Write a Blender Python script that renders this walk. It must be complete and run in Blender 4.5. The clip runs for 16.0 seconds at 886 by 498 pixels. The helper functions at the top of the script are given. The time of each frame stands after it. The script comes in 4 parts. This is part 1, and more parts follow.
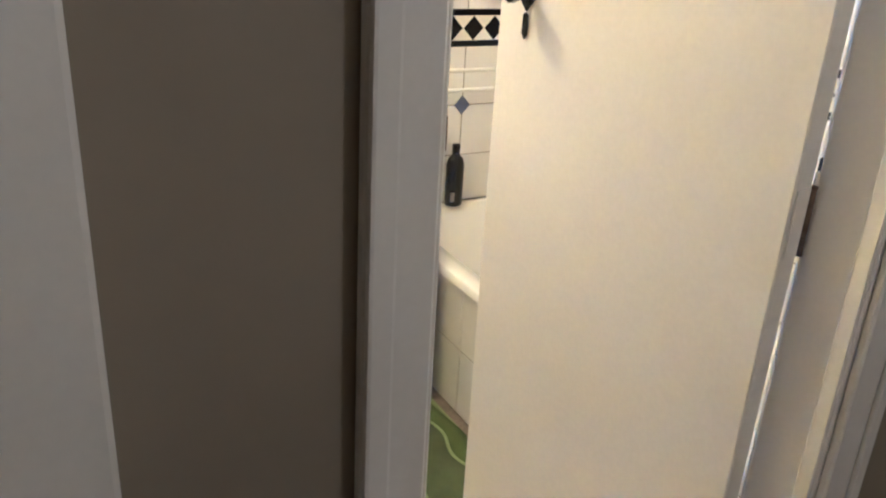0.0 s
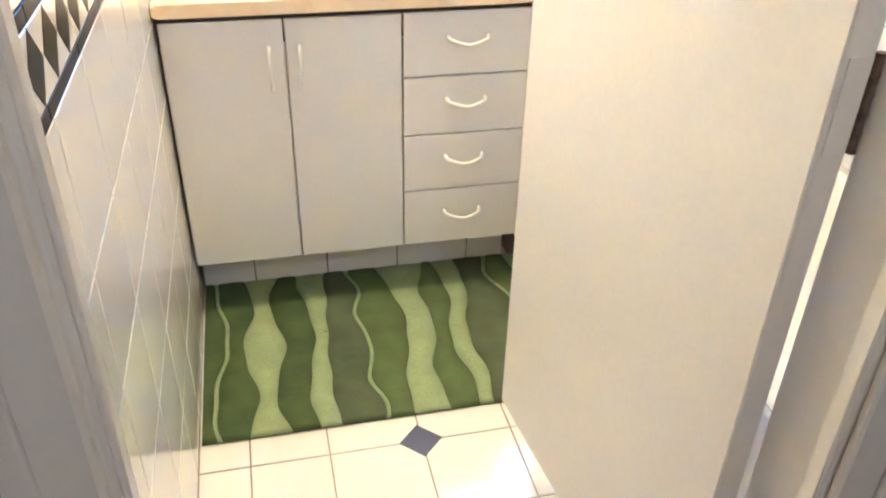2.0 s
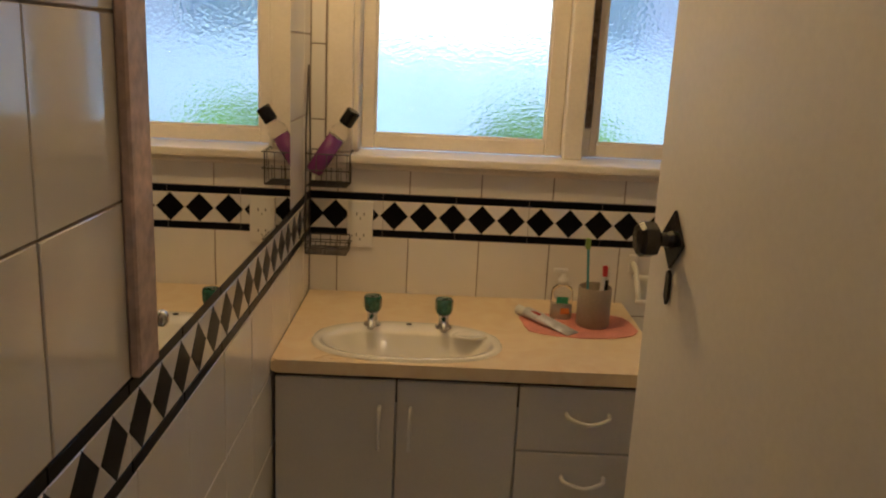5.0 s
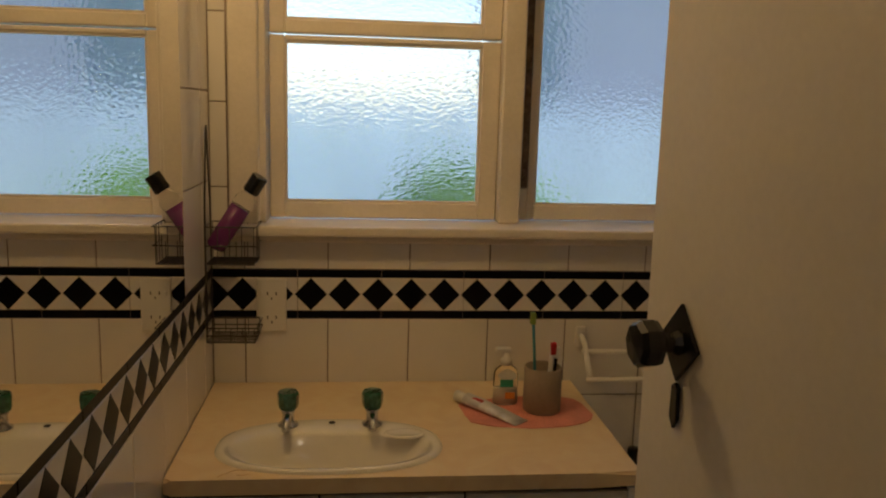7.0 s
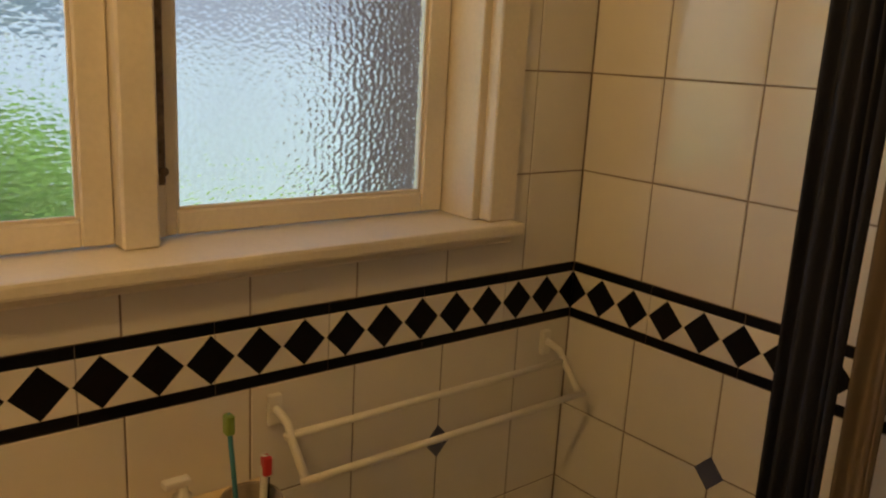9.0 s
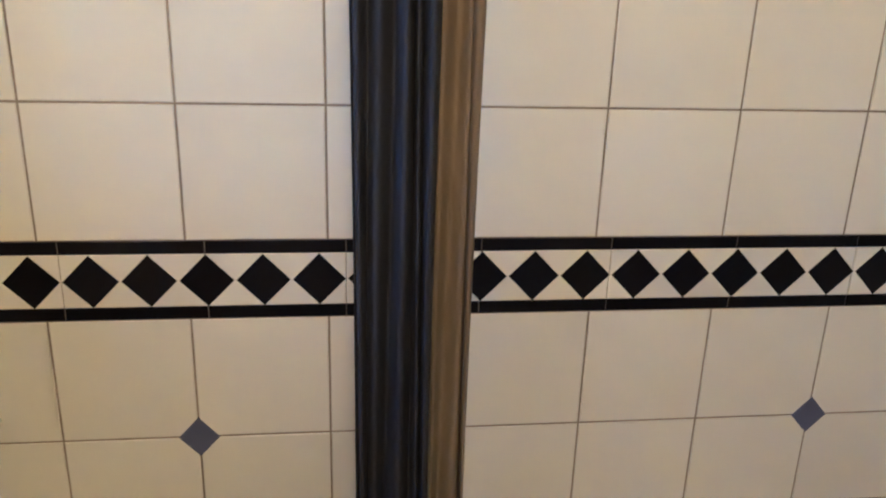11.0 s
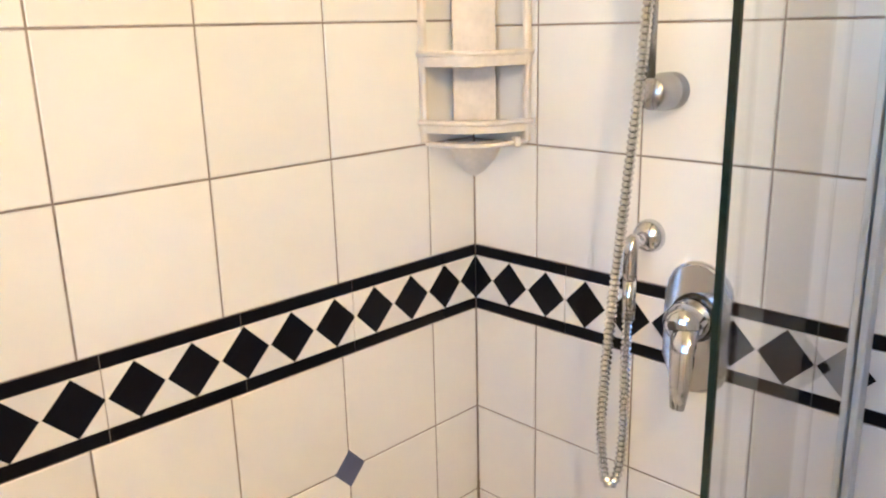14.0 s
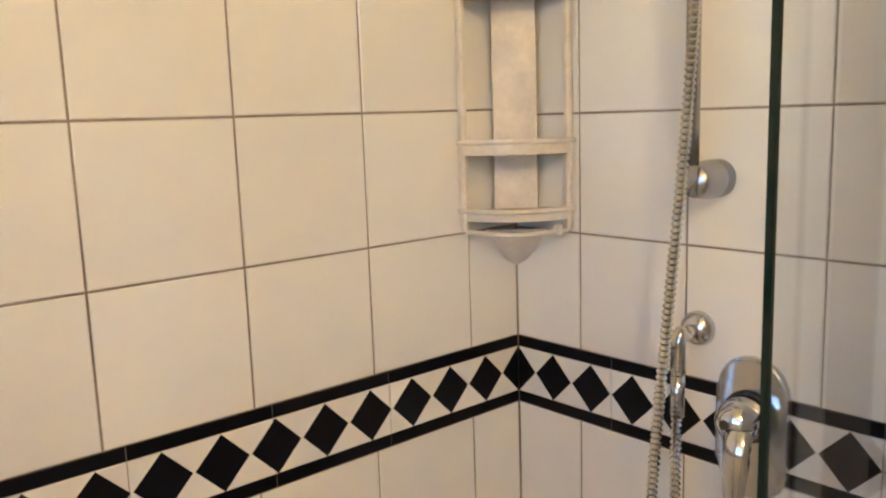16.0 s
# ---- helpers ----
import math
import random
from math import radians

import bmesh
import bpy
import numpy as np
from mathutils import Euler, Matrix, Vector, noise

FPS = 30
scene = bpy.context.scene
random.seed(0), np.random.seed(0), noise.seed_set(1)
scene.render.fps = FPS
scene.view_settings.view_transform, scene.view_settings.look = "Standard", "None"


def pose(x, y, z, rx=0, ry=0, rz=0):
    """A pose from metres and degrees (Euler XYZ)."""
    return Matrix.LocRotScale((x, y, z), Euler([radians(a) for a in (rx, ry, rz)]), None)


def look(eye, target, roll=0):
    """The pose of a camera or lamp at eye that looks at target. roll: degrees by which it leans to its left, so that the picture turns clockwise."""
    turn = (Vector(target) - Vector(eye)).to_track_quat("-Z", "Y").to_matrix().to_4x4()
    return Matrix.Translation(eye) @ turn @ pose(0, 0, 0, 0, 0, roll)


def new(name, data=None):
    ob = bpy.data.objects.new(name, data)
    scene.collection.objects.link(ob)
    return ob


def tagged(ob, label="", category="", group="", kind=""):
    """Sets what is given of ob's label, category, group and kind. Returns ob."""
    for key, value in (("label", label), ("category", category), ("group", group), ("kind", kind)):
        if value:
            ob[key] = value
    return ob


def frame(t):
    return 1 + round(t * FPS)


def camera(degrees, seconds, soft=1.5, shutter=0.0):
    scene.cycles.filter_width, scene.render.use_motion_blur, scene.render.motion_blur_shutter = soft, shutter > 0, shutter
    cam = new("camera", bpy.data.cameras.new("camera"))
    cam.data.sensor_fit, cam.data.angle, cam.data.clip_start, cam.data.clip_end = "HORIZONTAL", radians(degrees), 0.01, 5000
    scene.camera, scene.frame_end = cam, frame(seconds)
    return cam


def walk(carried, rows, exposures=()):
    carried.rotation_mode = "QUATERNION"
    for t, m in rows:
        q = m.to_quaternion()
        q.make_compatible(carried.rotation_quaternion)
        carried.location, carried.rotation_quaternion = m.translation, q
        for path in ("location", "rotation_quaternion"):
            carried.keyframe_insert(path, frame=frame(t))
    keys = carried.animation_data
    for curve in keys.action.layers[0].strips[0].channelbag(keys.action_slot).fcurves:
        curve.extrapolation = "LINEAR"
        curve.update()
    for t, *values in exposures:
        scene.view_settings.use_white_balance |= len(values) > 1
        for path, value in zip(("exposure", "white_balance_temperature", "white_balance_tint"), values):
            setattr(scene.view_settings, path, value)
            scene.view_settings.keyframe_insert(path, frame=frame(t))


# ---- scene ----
cam = camera(57.0, 16.0, soft=2.1)
PATH = [
    (0, (-0.152, -2.410, 1.408), (0.755, -0.800, 0.645), 3.3),
    (0.5, (-0.045, -2.360, 1.400), (0.838, -0.742, 0.605), 2.0),
    (1, (0.08, -2.377, 1.387), (0.766, -0.717, 0.507), 0.9),
    (1.5, (0.151, -2.375, 1.359), (0.695, -0.715, 0.386), 1.2),
    (2, (0.208, -2.351, 1.34), (0.608, -0.712, 0.266), 1.4),
    (2.5, (0.201, -2.3, 1.355), (0.522, -0.657, 0.261), 1.2),
    (3, (0.202, -2.276, 1.375), (0.440, -0.542, 0.412), 2.0),
    (3.5, (0.234, -2.183, 1.445), (0.374, -0.383, 0.585), 2.6),
    (4, (0.284, -2.2, 1.476), (0.307, -0.327, 0.776), 2.9),
    (6.5, (0.367, -2.101, 1.523), (0.431, -0.134, 1.163), 1.4),
    (7, (0.342, -1.932, 1.495), (0.55, 0.03, 1.163), 1.6),
    (7.5, (0.336, -1.726, 1.490), (0.739, 0.194, 1.141), 1.6),
    (8, (0.394, -1.536, 1.549), (0.955, 0.332, 1.107), 1.6),
    (8.5, (0.336, -1.292, 1.527), (1.251, 0.428, 1.076), 2.6),
    (9, (0.322, -1.114, 1.529), (1.555, 0.389, 1.06), 3.2),
    (11.5, (0.515, -0.562, 1.480), (2.232, -1.264, 0.745), 1.6),
    (12, (0.553, -0.572, 1.476), (2.033, -1.614, 0.635), 1.5),
    (12.5, (0.576, -0.599, 1.5), (1.887, -1.804, 0.589), 0.5),
    (13, (0.604, -0.59, 1.493), (1.857, -1.915, 0.672), -0.4),
    (13.5, (0.614, -0.621, 1.495), (1.93, -1.961, 0.808), -1.2),
    (14, (0.629, -0.643, 1.497), (1.998, -2.002, 0.968), -1.4),
    (14.5, (0.638, -0.654, 1.498), (2.051, -2.021, 1.128), -1.6),
    (15, (0.647, -0.66, 1.503), (2.082, -2.021, 1.209), -1.6),
    (15.5, (0.641, -0.673, 1.503), (2.106, -2.001, 1.204), -1.7),
    (16, (0.631, -0.683, 1.495), (2.124, -1.975, 1.176), -1.9),
]
walk(cam, [(t, look(eye, target, roll)) for t, eye, target, roll in PATH],
     [(0, 4.17, 4400, 8), (0.5, 4.57, 4350, 8), (1, 4.67, 4350, 8), (2.5, 4.82, 4350, 8), (3, 4.67, 4300, 8), (3.5, 3.97, 4350, 8), (4, 3.2, 5200, 10), (5.2, 1.5, 5700, 14), (6.5, 0.95, 5900, 14), (7, 0.95, 6300, 14), (7.5, 1, 6400, 14), (8, 1.05, 6200, 14), (8.5, 1.1, 6000, 14), (9, 1.3, 7300, 14), (10.2, 2.3, 5600, 10), (11.5, 3.15, 4590, 10), (12.5, 3.65, 4540, 10), (13.2, 3.98, 4690, 10), (13.7, 3.98, 4790, 10), (14.5, 3.23, 5140, 10), (16, 3.08, 5240, 10)])

# ---- light ----
W, L, H, D = 1.595, 1.684, 2.45, 1.781          # room: x to the bath wall, depth from window wall to door wall, ceiling
DL = 1.915                             # the latch side of the door wall is thinner
B0, B1 = 0.995, 1.115                  # dark diamond border, bottom and top
world = bpy.data.worlds.new("sky")
scene.world = world
world.use_nodes = True
wn = world.node_tree
sky = wn.nodes.new("ShaderNodeTexSky")
sky.sky_type, sky.sun_disc, sky.sun_elevation, sky.sun_rotation = "NISHITA", False, radians(48), radians(108)
wn.links.new(sky.outputs[0], wn.nodes["Background"].inputs[0])
wn.nodes["Background"].inputs[1].default_value = 0.15
sun = new("sun", bpy.data.lights.new("sun", "SUN"))
sun.data.energy, sun.data.angle, sun.data.color = 4.0, radians(0.6), (1, 0.95, 0.88)
sun.rotation_euler = (radians(42), 0, radians(72))
bulb = new("bulb_light", bpy.data.lights.new("bulb_light", "POINT"))
bulb.data.energy, bulb.data.color, bulb.data.shadow_soft_size = 3.4, (1, 0.635, 0.23), 0.05
bulb.location = (0.13, -0.62, 2.12)
# added fill light, out of view, to lift the hall casing and walls
hall_fill = new("hall_fill_light", bpy.data.lights.new("hall_fill_light", "POINT"))
hall_fill.data.energy, hall_fill.data.color, hall_fill.data.shadow_soft_size = 0.68, (1, 0.80, 0.58), 0.05
hall_fill.location = (0.5, -3.0, 2.28)

# ---- materials ----
def mat(name, col, rough=0.5, metal=0.0, vary=0.06, scale=6.0, bump=0.0, bscale=60.0, grain=0.0, gscale=120.0, coat=0.0, rnd=0.0):
    """Principled surface with large stains, fine grain, bump and a slight change from piece to piece."""
    m = bpy.data.materials.new(name)
    m.use_nodes = True
    n, k = m.node_tree.nodes, m.node_tree.links
    p = n["Principled BSDF"]
    p.inputs["Roughness"].default_value, p.inputs["Metallic"].default_value = rough, metal
    p.inputs["Coat Weight"].default_value = coat
    tc = n.new("ShaderNodeTexCoord")
    big = n.new("ShaderNodeTexNoise")
    big.inputs["Scale"].default_value, big.inputs["Detail"].default_value = scale, 4
    fine = n.new("ShaderNodeTexNoise")
    fine.inputs["Scale"].default_value, fine.inputs["Detail"].default_value = gscale, 3
    for t in (big, fine):
        k.new(tc.outputs["Object"], t.inputs["Vector"])
    def spread(socket, amount):
        r = n.new("ShaderNodeMapRange")
        r.inputs["From Min"].default_value, r.inputs["From Max"].default_value = 0.3, 0.7
        r.inputs["To Min"].default_value, r.inputs["To Max"].default_value = 1 - amount, 1 + amount
        k.new(socket, r.inputs["Value"])
        return r.outputs[0]
    a, b = spread(big.outputs["Fac"], vary), spread(fine.outputs["Fac"], grain)
    mul = n.new("ShaderNodeMath")
    mul.operation = "MULTIPLY"
    k.new(a, mul.inputs[0])
    k.new(b, mul.inputs[1])
    out = mul.outputs[0]
    if rnd:
        oi = n.new("ShaderNodeObjectInfo")
        r = n.new("ShaderNodeMapRange")
        r.inputs["To Min"].default_value, r.inputs["To Max"].default_value = 1 - rnd, 1 + rnd
        k.new(oi.outputs["Random"], r.inputs["Value"])
        m2 = n.new("ShaderNodeMath")
        m2.operation = "MULTIPLY"
        k.new(out, m2.inputs[0])
        k.new(r.outputs[0], m2.inputs[1])
        out = m2.outputs[0]
    vm = n.new("ShaderNodeVectorMath")
    vm.operation = "SCALE"
    vm.inputs[0].default_value = col
    k.new(out, vm.inputs["Scale"])
    k.new(vm.outputs[0], p.inputs["Base Color"])
    rr = n.new("ShaderNodeMapRange")
    rr.inputs["To Min"].default_value, rr.inputs["To Max"].default_value = rough * 0.8, min(1, rough * 1.25)
    k.new(big.outputs["Fac"], rr.inputs["Value"])
    k.new(rr.outputs[0], p.inputs["Roughness"])
    if bump:
        bt = n.new("ShaderNodeTexNoise")
        bt.inputs["Scale"].default_value, bt.inputs["Detail"].default_value = bscale, 3
        k.new(tc.outputs["Object"], bt.inputs["Vector"])
        bn = n.new("ShaderNodeBump")
        bn.inputs["Strength"].default_value, bn.inputs["Distance"].default_value = bump, 0.002
        k.new(bt.outputs["Fac"], bn.inputs["Height"])
        k.new(bn.outputs[0], p.inputs["Normal"])
    return m


def glass(name, col=(1, 1, 1), rough=0.0, ior=1.45):
    m = bpy.data.materials.new(name)
    m.use_nodes = True
    p = m.node_tree.nodes["Principled BSDF"]
    p.inputs["Base Color"].default_value = (*col, 1)
    p.inputs["Roughness"].default_value, p.inputs["IOR"].default_value = rough, ior
    p.inputs["Transmission Weight"].default_value = 1
    return m


M_TILE = mat("white_glazed_tile", (0.80, 0.77, 0.74), 0.10, vary=0.03, bump=0.12, bscale=9, coat=0.3, rnd=0.025)
M_GROUT = mat("grout", (0.27, 0.22, 0.19), 0.9, vary=0.35, scale=5, grain=0.15)
M_NAVY = mat("dark_glazed_tile", (0.005, 0.005, 0.008), 0.30, vary=0.2, bump=0.1, bscale=12, rnd=0.2)
M_NAVY.node_tree.nodes["Principled BSDF"].inputs["Specular IOR Level"].default_value = 0.12
M_BLUE = mat("slate_blue_tile", (0.10, 0.11, 0.20), 0.18, vary=0.15, bump=0.1, bscale=20)
M_PAINT = mat("white_gloss_paint", (0.80, 0.76, 0.70), 0.32, vary=0.04, scale=3, bump=0.15, bscale=40, grain=0.015)
M_DOORP = mat("white_door_paint", (0.80, 0.755, 0.69), 0.38, vary=0.035, scale=2.5, bump=0.2, bscale=55, grain=0.02)
M_FRAME = mat("cream_window_paint", (0.80, 0.74, 0.66), 0.35, vary=0.06, scale=7, bump=0.3, bscale=45, grain=0.03)
M_CEIL = mat("ceiling_paint", (0.78, 0.76, 0.72), 0.8, vary=0.03)
M_HALL = mat("hall_paint", (0.27, 0.225, 0.165), 0.7, vary=0.08, bump=0.2, bscale=80)
M_CARPET = mat("hall_carpet", (0.10, 0.08, 0.07), 0.95, vary=0.2, grain=0.3, bump=0.6, bscale=300)
M_MELA = mat("white_melamine", (0.76, 0.73, 0.70), 0.42, vary=0.025, scale=3, bump=0.1, bscale=150, grain=0.015)
# near-black: stands in for shade in gaps and holes; also grime and sealant
M_DARK = mat("dark_shade_and_grime", (0.06, 0.05, 0.045), 0.8)
M_PLASTIC = mat("white_plastic", (0.80, 0.78, 0.75), 0.3, vary=0.04, scale=12)
M_CERAMIC = mat("white_ceramic", (0.82, 0.78, 0.70), 0.08, vary=0.03, scale=6, coat=0.4)
M_ENAMEL = mat("white_bath_enamel", (0.82, 0.80, 0.78), 0.12, vary=0.03, scale=3, coat=0.4)
M_SHELF = mat("discoloured_white_plastic", (0.72, 0.65, 0.59), 0.35, vary=0.12, scale=22, grain=0.04)
M_CHROME = mat("chrome", (0.62, 0.62, 0.64), 0.13, 1.0, vary=0.08, scale=20)
M_STEEL = mat("satin_steel", (0.40, 0.40, 0.42), 0.24, 1.0, vary=0.1, scale=20)
M_ALU = mat("satin_aluminium", (0.66, 0.68, 0.70), 0.4, 0.3, vary=0.05, scale=20)
M_BLACK = mat("black_plastic", (0.010, 0.010, 0.012), 0.18, vary=0.2)
M_HINGE = mat("tarnished_hinge_metal", (0.18, 0.13, 0.10), 0.45, 0.8, vary=0.5, scale=60)
M_WIRE = mat("dark_coated_wire", (0.05, 0.045, 0.05), 0.35, 0.4, vary=0.2)
M_CLOTH = mat("pink_cloth", (0.75, 0.30, 0.24), 0.95, vary=0.1, scale=20, grain=0.2, gscale=500, bump=0.6, bscale=400)
M_CUP = mat("taupe_ceramic", (0.33, 0.27, 0.21), 0.5, vary=0.08, scale=20, grain=0.05)
M_TEAL = mat("green_acrylic", (0.03, 0.12, 0.075), 0.08, vary=0.5, scale=90, coat=0.6)
M_RED = mat("red_plastic", (0.55, 0.03, 0.04), 0.35)
M_GREENP = mat("green_label", (0.03, 0.35, 0.20), 0.4)
M_LIME = mat("lime_plastic", (0.22, 0.34, 0.08), 0.4)
M_AQUA = mat("aqua_plastic", (0.06, 0.30, 0.38), 0.35)
M_ORANGE = mat("orange_soap", (0.80, 0.30, 0.06), 0.15)
M_PALE = mat("pale_liquid_soap", (0.78, 0.70, 0.56), 0.2)
M_SILVER = mat("silver_tube_foil", (0.64, 0.64, 0.68), 0.35, 0.25, vary=0.25, scale=40, bump=0.5, bscale=70)
M_PURPLE = mat("purple_mouthwash", (0.16, 0.03, 0.16), 0.1, vary=0.15)
M_PINK = mat("pink_soap", (0.80, 0.32, 0.30), 0.5, vary=0.1, scale=40)
M_CURT = mat("navy_curtain_cloth", (0.012, 0.014, 0.028), 0.75, vary=0.15, scale=8, grain=0.2, gscale=600, bump=0.3, bscale=500)
M_LINER = mat("taupe_curtain_liner", (0.17, 0.13, 0.10), 0.6, vary=0.1, scale=8, bump=0.2, bscale=200)
M_STAIN = mat("brown_stain", (0.60, 0.38, 0.15), 0.5, vary=0.3, scale=80)
M_RUGD = mat("dark_green_pile", (0.062, 0.090, 0.026), 0.95, vary=0.25, scale=14, grain=0.25, gscale=420, bump=1.0, bscale=380)
M_RUGM = mat("mid_green_pile", (0.092, 0.128, 0.040), 0.95, vary=0.2, scale=14, grain=0.25, gscale=420, bump=1.0, bscale=380)
M_RUGG = mat("grey_green_pile", (0.080, 0.100, 0.048), 0.95, vary=0.2, scale=14, grain=0.25, gscale=420, bump=1.0, bscale=380)
M_RUGL = mat("pale_green_pile", (0.29, 0.35, 0.17), 0.95, vary=0.12, scale=16, grain=0.2, gscale=420, bump=1.0, bscale=380)
M_WOODF = mat("weathered_pink_wood", (0.56, 0.42, 0.36), 0.55, vary=0.3, scale=10, grain=0.2, gscale=60, bump=0.4, bscale=60)
M_GRASS = mat("grass", (0.12, 0.24, 0.05), 0.9, vary=0.3, scale=1.2, grain=0.4, gscale=40)
M_LEAF = mat("hedge_leaf", (0.16, 0.34, 0.07), 0.7, vary=0.4, scale=2)
M_FENCE = mat("pale_blue_grey_fence", (0.46, 0.58, 0.74), 0.8, vary=0.15, rnd=0.1)
M_BRICK = mat("brown_house_wall", (0.20, 0.13, 0.13), 0.9, vary=0.2)
M_BOARD = mat("blue_grey_weatherboard", (0.26, 0.31, 0.40), 0.7, vary=0.12, scale=1.5, rnd=0.06)
M_ROOF = mat("grey_roof", (0.12, 0.12, 0.13), 0.8)
M_MIRROR = mat("mirror_silver", (0.88, 0.88, 0.86), 0.01, 1.0, vary=0.01)
M_CLEAR = glass("clear_plastic", (0.97, 0.97, 0.97), 0.08, 1.2)
M_SCREEN = glass("shower_glass", (0.985, 1.0, 0.995), 0.0)
M_GEDGE = mat("dark_green_glass_edge", (0.004, 0.012, 0.010), 0.1)
M_SHADE = mat("opal_lamp_shade", (0.9, 0.85, 0.75), 0.4)
sp = M_SHADE.node_tree.nodes["Principled BSDF"]
sp.inputs["Emission Color"].default_value, sp.inputs["Emission Strength"].default_value = (1, 0.72, 0.42, 1), 2.0


def laminate():
    """Cream counter top with soft orange marbling."""
    m = mat("cream_marbled_laminate", (0.80, 0.62, 0.40), 0.30, vary=0.05, scale=4, coat=0.1)
    n, k = m.node_tree.nodes, m.node_tree.links
    tc = n.new("ShaderNodeTexCoord")
    no = n.new("ShaderNodeTexNoise")
    no.inputs["Scale"].default_value, no.inputs["Detail"].default_value, no.inputs["Distortion"].default_value = 9, 8, 2.5
    k.new(tc.outputs["Object"], no.inputs["Vector"])
    ra = n.new("ShaderNodeValToRGB")
    ra.color_ramp.elements[0].position, ra.color_ramp.elements[0].color = 0.35, (0.78, 0.60, 0.38, 1)
    ra.color_ramp.elements[1].position, ra.color_ramp.elements[1].color = 0.65, (0.83, 0.68, 0.46, 1)
    k.new(no.outputs["Fac"], ra.inputs[0])
    k.new(ra.outputs[0], n["Principled BSDF"].inputs["Base Color"])
    return m


def rippled():
    """Obscure window glass with a hammered, wavy relief."""
    m = glass("rippled_obscure_glass", (0.97, 0.985, 1.0), 0.13)
    n, k = m.node_tree.nodes, m.node_tree.links
    tc = n.new("ShaderNodeTexCoord")
    mp = n.new("ShaderNodeMapping")
    mp.inputs["Scale"].default_value = (0.75, 0.2, 1.25)
    k.new(tc.outputs["Object"], mp.inputs["Vector"])
    vo = n.new("ShaderNodeTexVoronoi")
    vo.feature = "SMOOTH_F1"
    vo.inputs["Scale"].default_value, vo.inputs["Smoothness"].default_value, vo.inputs["Randomness"].default_value = 105, 0.9, 0.75
    k.new(mp.outputs[0], vo.inputs["Vector"])
    no = n.new("ShaderNodeTexNoise")
    no.inputs["Scale"].default_value, no.inputs["Detail"].default_value = 14, 1
    k.new(mp.outputs[0], no.inputs["Vector"])
    ad = n.new("ShaderNodeMath")
    ad.operation = "MULTIPLY_ADD"
    ad.inputs[1].default_value = 0.8
    k.new(no.outputs["Fac"], ad.inputs[0])
    k.new(vo.outputs["Distance"], ad.inputs[2])
    bn = n.new("ShaderNodeBump")
    bn.inputs["Strength"].default_value, bn.inputs["Distance"].default_value = 1.0, 0.0042
    k.new(ad.outputs[0], bn.inputs["Height"])
    k.new(bn.outputs[0], n["Principled BSDF"].inputs["Normal"])
    return m


M_TOP, M_OBSC = laminate(), rippled()

# ---- builders ----
def thing(name, label, category, at=(0, 0, 0), group="", kind=""):
    ob = new(name)
    ob.location = at
    ob.empty_display_size = 0.05
    return tagged(ob, label, category, group, kind)


def link(name, bm, material, parent=None, smooth=False):
    bmesh.ops.recalc_face_normals(bm, faces=bm.faces)
    for f in bm.faces:
        f.smooth = smooth
    me = bpy.data.meshes.new(name)
    bm.to_mesh(me)
    bm.free()
    for m in material if isinstance(material, (list, tuple)) else [material]:
        me.materials.append(m)
    ob = new(name, me)
    if parent is not None:
        ob.parent = parent
    return ob


def part(name, bm, material, parent, label="", smooth=False):
    return tagged(link(name, bm, material, parent, smooth), label)


def bx(a, b, bevel=0.0, bm=None, seg=1):
    """A box from corner to corner with eased edges."""
    bm = bm or bmesh.new()
    v = bmesh.ops.create_cube(bm, size=1)["verts"]
    for q in v:
        q.co = Vector([(a[i] + b[i]) / 2 + q.co[i] * (b[i] - a[i]) for i in range(3)])
    if bevel:
        es = list({e for q in v for e in q.link_edges})
        bmesh.ops.bevel(bm, geom=es, offset=bevel, segments=seg, affect="EDGES", profile=0.6)
    return bm


def rod(p, q, r, r2=None, bm=None, seg=16):
    """A round bar from p to q."""
    bm = bm or bmesh.new()
    p, q = Vector(p), Vector(q)
    m = Matrix.Translation((p + q) / 2) @ (q - p).to_track_quat("Z", "Y").to_matrix().to_4x4()
    bmesh.ops.create_cone(bm, cap_ends=True, segments=seg, radius1=r, radius2=r if r2 is None else r2, depth=(q - p).length, matrix=m)
    return bm


def turned(profile, m=None, bm=None, seg=24):
    """A solid of revolution about z: rows of (radius, height)."""
    bm = bm or bmesh.new()
    m = m or Matrix()
    rings = []
    for r, z in profile:
        rings.append([bm.verts.new(m @ Vector((r * math.cos(2 * math.pi * i / seg), r * math.sin(2 * math.pi * i / seg), z))) for i in range(seg)] if r > 1e-6 else [bm.verts.new(m @ Vector((0, 0, z)))])
    for a, b in zip(rings, rings[1:]):
        for i in range(seg):
            j = (i + 1) % seg
            c = [a[i % len(a)], a[j % len(a)], b[j % len(b)], b[i % len(b)]]
            c = list(dict.fromkeys(c))
            if len(c) > 2:
                bm.faces.new(c)
    return bm


def smooth_path(points, n):
    """A Catmull-Rom line through the points."""
    P = [Vector(p) for p in points]
    P = [2 * P[0] - P[1]] + P + [2 * P[-1] - P[-2]]
    out = []
    for i in range(1, len(P) - 2):
        for s in range(n):
            t = s / n
            a, b, c, d = P[i - 1:i + 3]
            out.append(0.5 * (2 * b + (c - a) * t + (2 * a - 5 * b + 4 * c - d) * t * t + (3 * b - a - 3 * c + d) * t ** 3))
    return out + [P[-2]]


